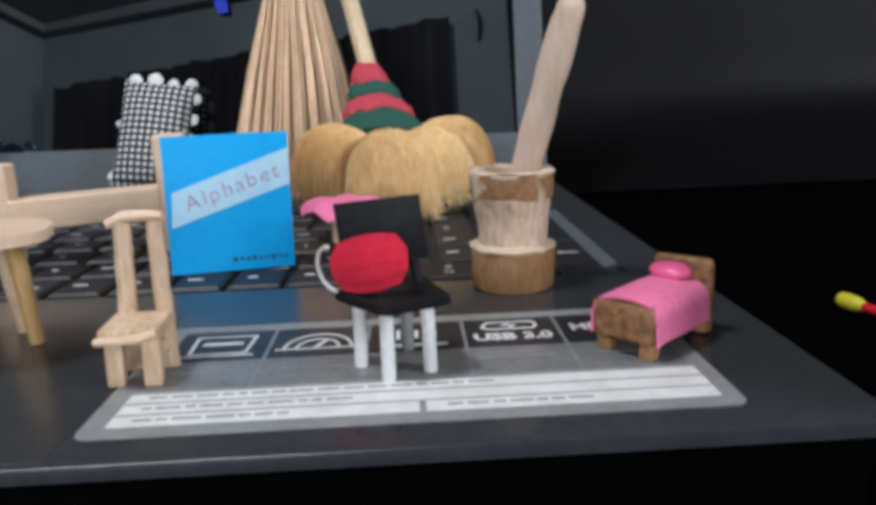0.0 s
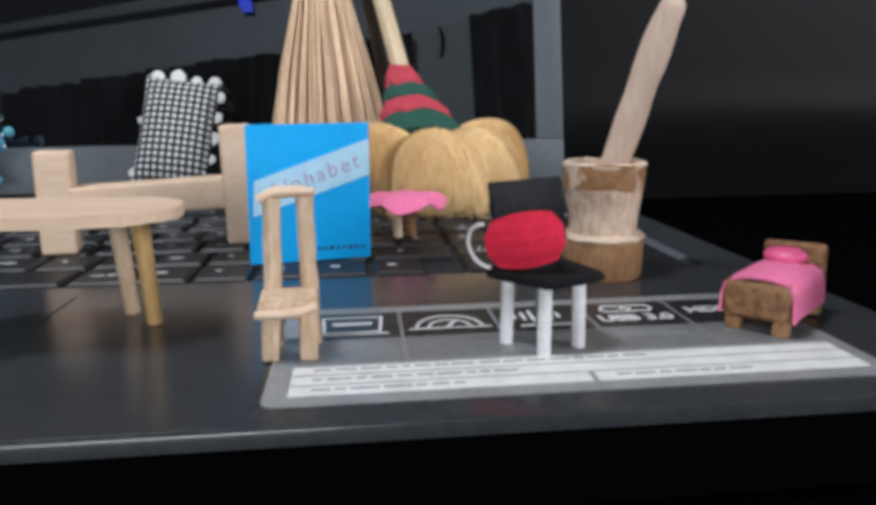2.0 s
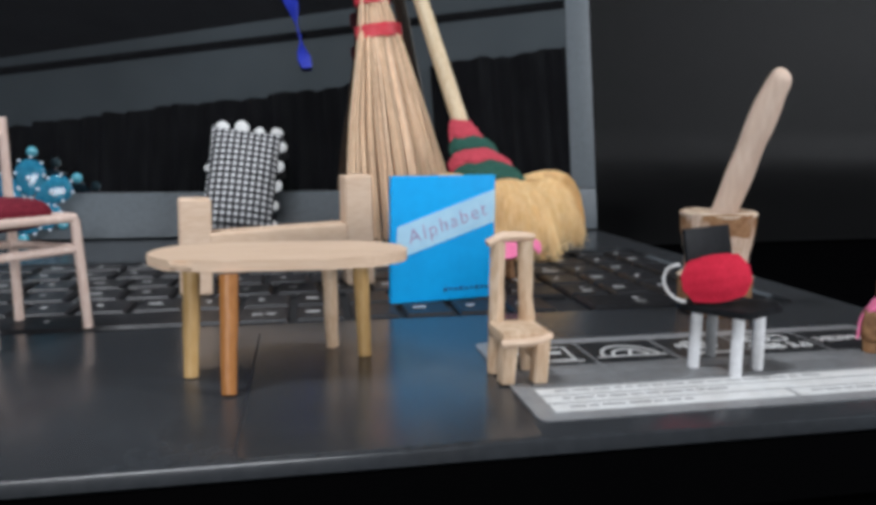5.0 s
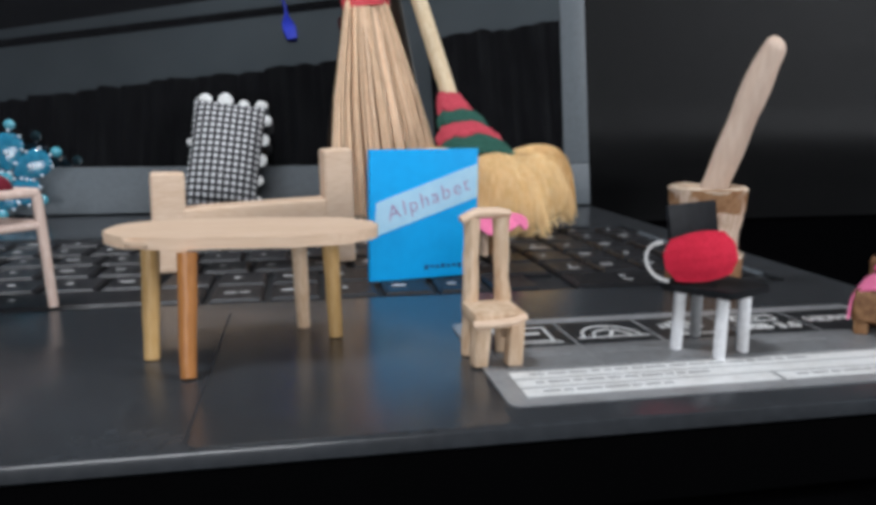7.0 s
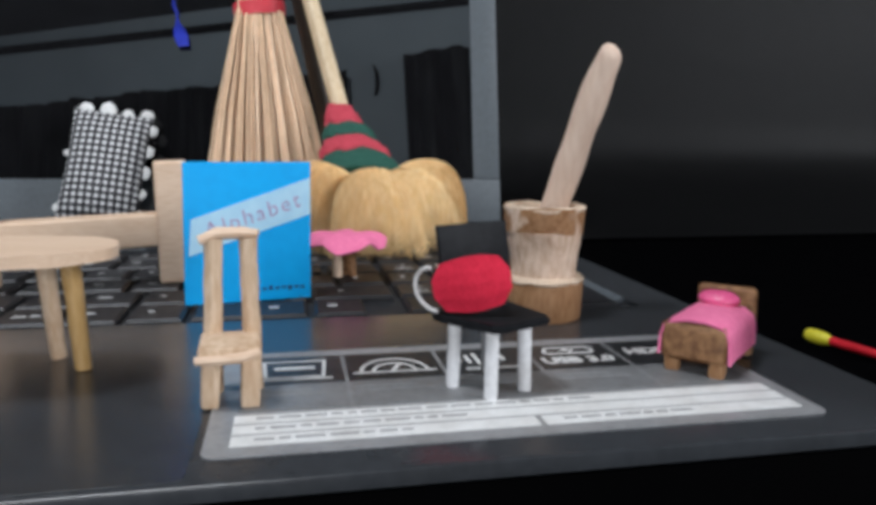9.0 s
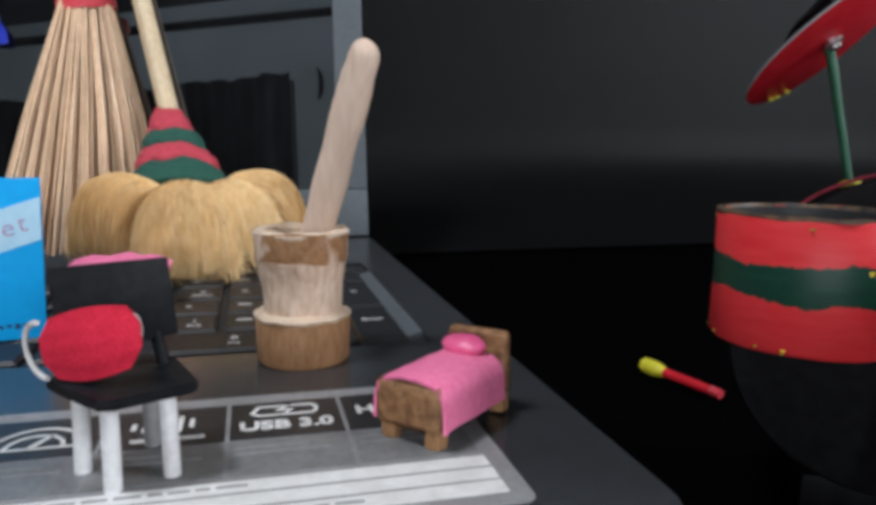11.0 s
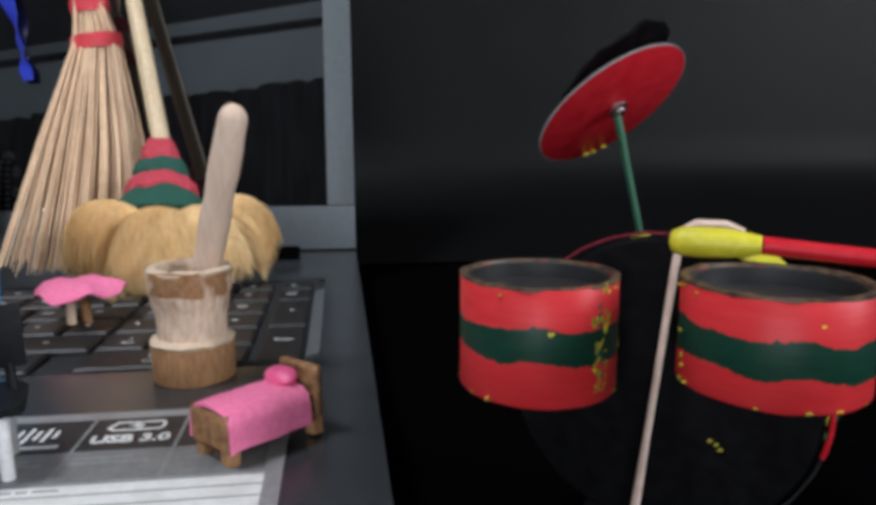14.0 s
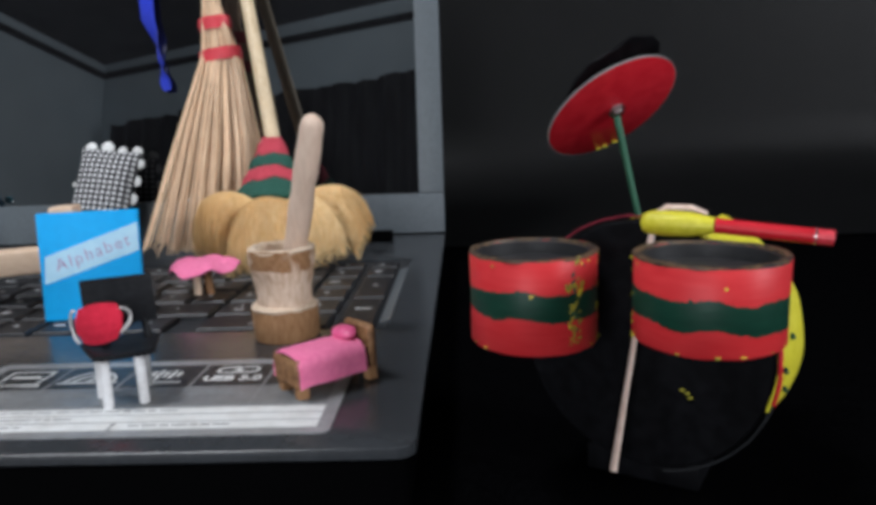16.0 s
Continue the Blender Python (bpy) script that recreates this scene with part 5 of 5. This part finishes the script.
drum("small_drum", (0.1045, 0.1365), 0.0155, 0.0218, 0.0442, "red and green hand-painted toy drum fixed to the black one", 0.0303, 0.0364)
daubs((0.1045, 0.1365), 0.0155, -58, 0.0240, 0.0439, 44)
daubs((0.1045, 0.1365), 0.0155, -12, 0.0230, 0.0439, 9)
drum("small_drum", (0.1386, 0.1115), 0.0154, 0.0290, 0.0470, "wider red and green hand-painted toy drum", 0.0341, 0.0402)


daubs((0.1386, 0.1115), 0.0154, 168, 0.0280, 0.0465, 7)


def bass_drum():
    t = thing("bass_drum", (0.148, 0.145, TZ), "black painted toy bass drum with a yellow and red hoop", "drum")
    n = Vector((-0.574, -0.819, 0))
    c = Vector((0.1309, 0.1385, 0.0180))
    across = Vector((0.819, -0.574, 0))
    R = 0.0330
    m = Matrix((across, Vector((0, 0, 1)), n)).transposed().to_4x4()
    m.translation = c
    part("shell", lathe(m, [(0, -0.030), (R - 0.0045, -0.030), (R - 0.0036, -0.029), (R - 0.0009, -0.001), (R - 0.0016, 0.0), (0, 0.0004)], 72, 0.0002, 120), BLACK_PAINT, t, "black painted body")
    part("cradle", block(0.030, 0.022, c.z - R + 0.0025 - TZ, Matrix.Translation((c.x + 0.0075, c.y + 0.013, (TZ + c.z - R + 0.0025) / 2)) @ pose(0, 0, 0, 0, 0, -30), 0.001), BLACK_PAINT, t, "black block under the body")

    def hoop(a0, a1, r, mat, lab, back=-0.0008, rad=R):
        pts, k = [], 40
        for i in range(k + 1):
            a = radians(a0 + (a1 - a0) * i / k)
            pts.append(m @ Vector((rad * math.cos(a), rad * math.sin(a), back)))
        part("hoop", roughen(tube(bmesh.new(), pts, [r] * (k + 1), 8), 0.0002, 300), mat, t, lab)

    hoop(84, 140, 0.00035, MAROON, "thin dull red painted hoop")
    hoop(52, 84, 0.0008, YELLOW, "yellow painted hoop")
    hoop(-16, 52, 0.0005, RED_PAINT, "thin red painted hoop")
    hoop(-78, -16, 0.0003, STK_DARK, "scuffed dark hoop")
    # yellow paint round the shell's side
    bm = bmesh.new()
    rings = []
    for i in range(41):
        a = radians(-25 + 93 * i / 40)
        wob = 0.0015 * noise.noise(Vector((a * 4, 0, 0)))
        rings.append([bm.verts.new(m @ Vector((q * math.cos(a), q * math.sin(a), z))) for q, z in ((R - 0.0016, -0.0060), (R - 0.0002, -0.0080 + wob * 0.3), (R + 0.0005, -0.0240 + wob), (R - 0.0035, -0.0245 + wob))])
    for a, b in zip(rings, rings[1:]):
        for k in range(3):
            bm.faces.new((a[k], b[k], b[k + 1], a[k + 1]))
    part("painted_side", bm, YELLOW, t, "yellow painted side of the shell")
    for a, z in ((20, -0.006), (8, -0.012), (-3, -0.005), (-14, -0.010), (30, -0.014)):
        q = m @ Vector(((R + 0.0003) * math.cos(radians(a)), (R + 0.0003) * math.sin(radians(a)), z))
        part("paint_mark", ball(q, 1, (0.0006, 0.0016, 0.0009), 1), BAND_GREEN, t, "dark green paint mark")
    for dx, dz in ((0, 0), (0.0012, -0.0006), (0.0020, -0.0016)):
        part("paint_fleck", ball(m @ Vector((0.0115 + dx, -0.0092 + dz, 0.0004)), 1, (0.0007, 0.0004, 0.0004), 1), OLIVE, t, "olive yellow paint fleck")
    # cymbal on its green stand
    foot, top = Vector((0.1362, 0.1610, 0.0464)), Vector((0.1296, 0.1639, 0.0774))
    s = thing("cymbal_stand", tuple(foot), "tilted red toy cymbal on a green wrapped stand", "cymbal")
    part("stand", rod(foot, top, 0.0008, 0.0010, 10, 0.0001, 8), GREEN_STRAW, s, "green wrapped stick")
    part("foot", ball(foot + Vector((0, 0, 0.0006)), 1, (0.0026, 0.0024, 0.0013), 2), YELLOW, s, "yellow glue at the foot")
    nn = Vector((0.38, -0.55, -0.745)).normalized()
    a = Vector((0.80, -0.23, 0.55))
    a = (a - nn * a.dot(nn)).normalized()
    cm = Matrix((a, nn.cross(a), nn)).transposed().to_4x4()
    cm.translation = top + nn * 0.0002 - a * 0.0008
    part("cymbal", lathe(cm, [(0, 0.0), (0.0186, 0.0), (0.0190, -0.0003), (0.0186, -0.0006), (0, -0.0006)], 64), RED_PAINT, s, "flat red disc")
    # edge highlight of the red disc, drawn as a thin pale ring
    part("edge", lathe(cm, [(0.0188, -0.0002), (0.0191, -0.0002), (0.0191, -0.0006), (0.0188, -0.0007)], 64, 0, 1, True), STK_CLEAR, s, "thin grey ring painting the highlight along the disc edge")
    bm = lathe(cm @ pose(0.0030, 0.0024, -0.0032, 0, 9, 0), [(0, 0.0), (0.0150, 0.0), (0.0164, -0.0006), (0.0162, -0.0014), (0.0120, -0.0022), (0, -0.0026)], 40)
    roughen(roughen(bm, 0.0011, 170), 0.0006, 500)
    part("upper_disc", bm, BLACK_PAINT, s, "crumpled black upper disc")
    part("nut", lathe(Matrix.Translation(top) @ (cm.to_3x3().to_4x4()), [(0, 0.0026), (0.0013, 0.0026), (0.0014, 0.0018), (0.0024, 0.0016), (0.0024, 0.0010), (0.0012, 0.0008), (0.0012, 0.0), (0, 0.0)], 16), STEEL, s, "dull silver nut")
    for k, ang in enumerate((212, 222, 205)):
        q = cm @ Vector((0.0178 * math.cos(radians(ang + 30)), 0.0178 * math.sin(radians(ang + 30)), 0.0002))
        part("paint_fleck", ball(q, 0.0006, (1.4, 1, 0.7), 1), YELLOW, s)


bass_drum()


def drumstick(name, a, b, c, label, r=0.0026):
    """Yellow bulb from a to b, red handle from b to c with a bare end."""
    a, b, c = Vector(a), Vector(b), Vector(c)
    t = thing(name, tuple((a + c) / 2), label, "drumstick")
    pts = [a.lerp(b, f) for f in (0, 0.03, 0.12, 0.35, 0.65, 0.9, 1.0)]
    part("bulb", tube(bmesh.new(), pts, [r * k for k in (0.35, 0.7, 0.93, 1.0, 0.95, 0.72, 0.6)], 18), YELLOW, t, "yellow bulb head")
    part("handle", tube(bmesh.new(), [b, b.lerp(c, 0.5), b.lerp(c, 0.84)], [r * 0.58, r * 0.56, r * 0.56], 14), RED_PAINT, t, "red handle")
    part("handle_end", tube(bmesh.new(), [b.lerp(c, 0.83), c], [r * 0.58, r * 0.55], 14), TAPE_RED, t)
    part("ferrule", tube(bmesh.new(), [b.lerp(c, 0.845), b.lerp(c, 0.86)], [r * 0.64, r * 0.64], 14), STEEL, t, "silver ring")


drumstick("drumstick", (0.1300, 0.1338, 0.0504), (0.1443, 0.1255, 0.0504), (0.1662, 0.1165, 0.0484), "yellow and red painted drumstick lying on the drum", 0.0030)
drumstick("drumstick", (0.1352, 0.2378, TZ + 0.0028), (0.1379, 0.2283, TZ + 0.0026), (0.1437, 0.2078, TZ + 0.0022), "yellow and red painted drumstick dropped on the black cloth", 0.0026)


def pale_stick():
    top = Vector((0.1338, 0.1372, 0.0500))
    foot = top + (Vector((0.1233, 0.1310, -0.0119)) - top) * 1.0
    bm = tube(bmesh.new(), [foot, foot.lerp(top, 0.35), foot.lerp(top, 0.7), foot.lerp(top, 0.97), top + Vector((0, 0, 0.0006))], [0.0011, 0.0008, 0.0008, 0.0010, 0.0007], 10, True, 0.6)
    t = thing("wooden_stick", tuple(foot), "slim pale wooden stick leaning against the drums", "stick")
    part("shaft", roughen(bm, 0.0002, 250), REED, t)
    part("curled_end", tube(bmesh.new(), [top + Vector((-0.001, 0.001, 0.0004)), top + Vector((0.003, -0.001, 0.0032)), top + Vector((0.008, -0.003, 0.0032)), top + Vector((0.011, -0.005, 0.0020))], [0.0010, 0.0010, 0.0009, 0.0006], 14), REED, t, "curled pale end over the drumstick")


pale_stick()
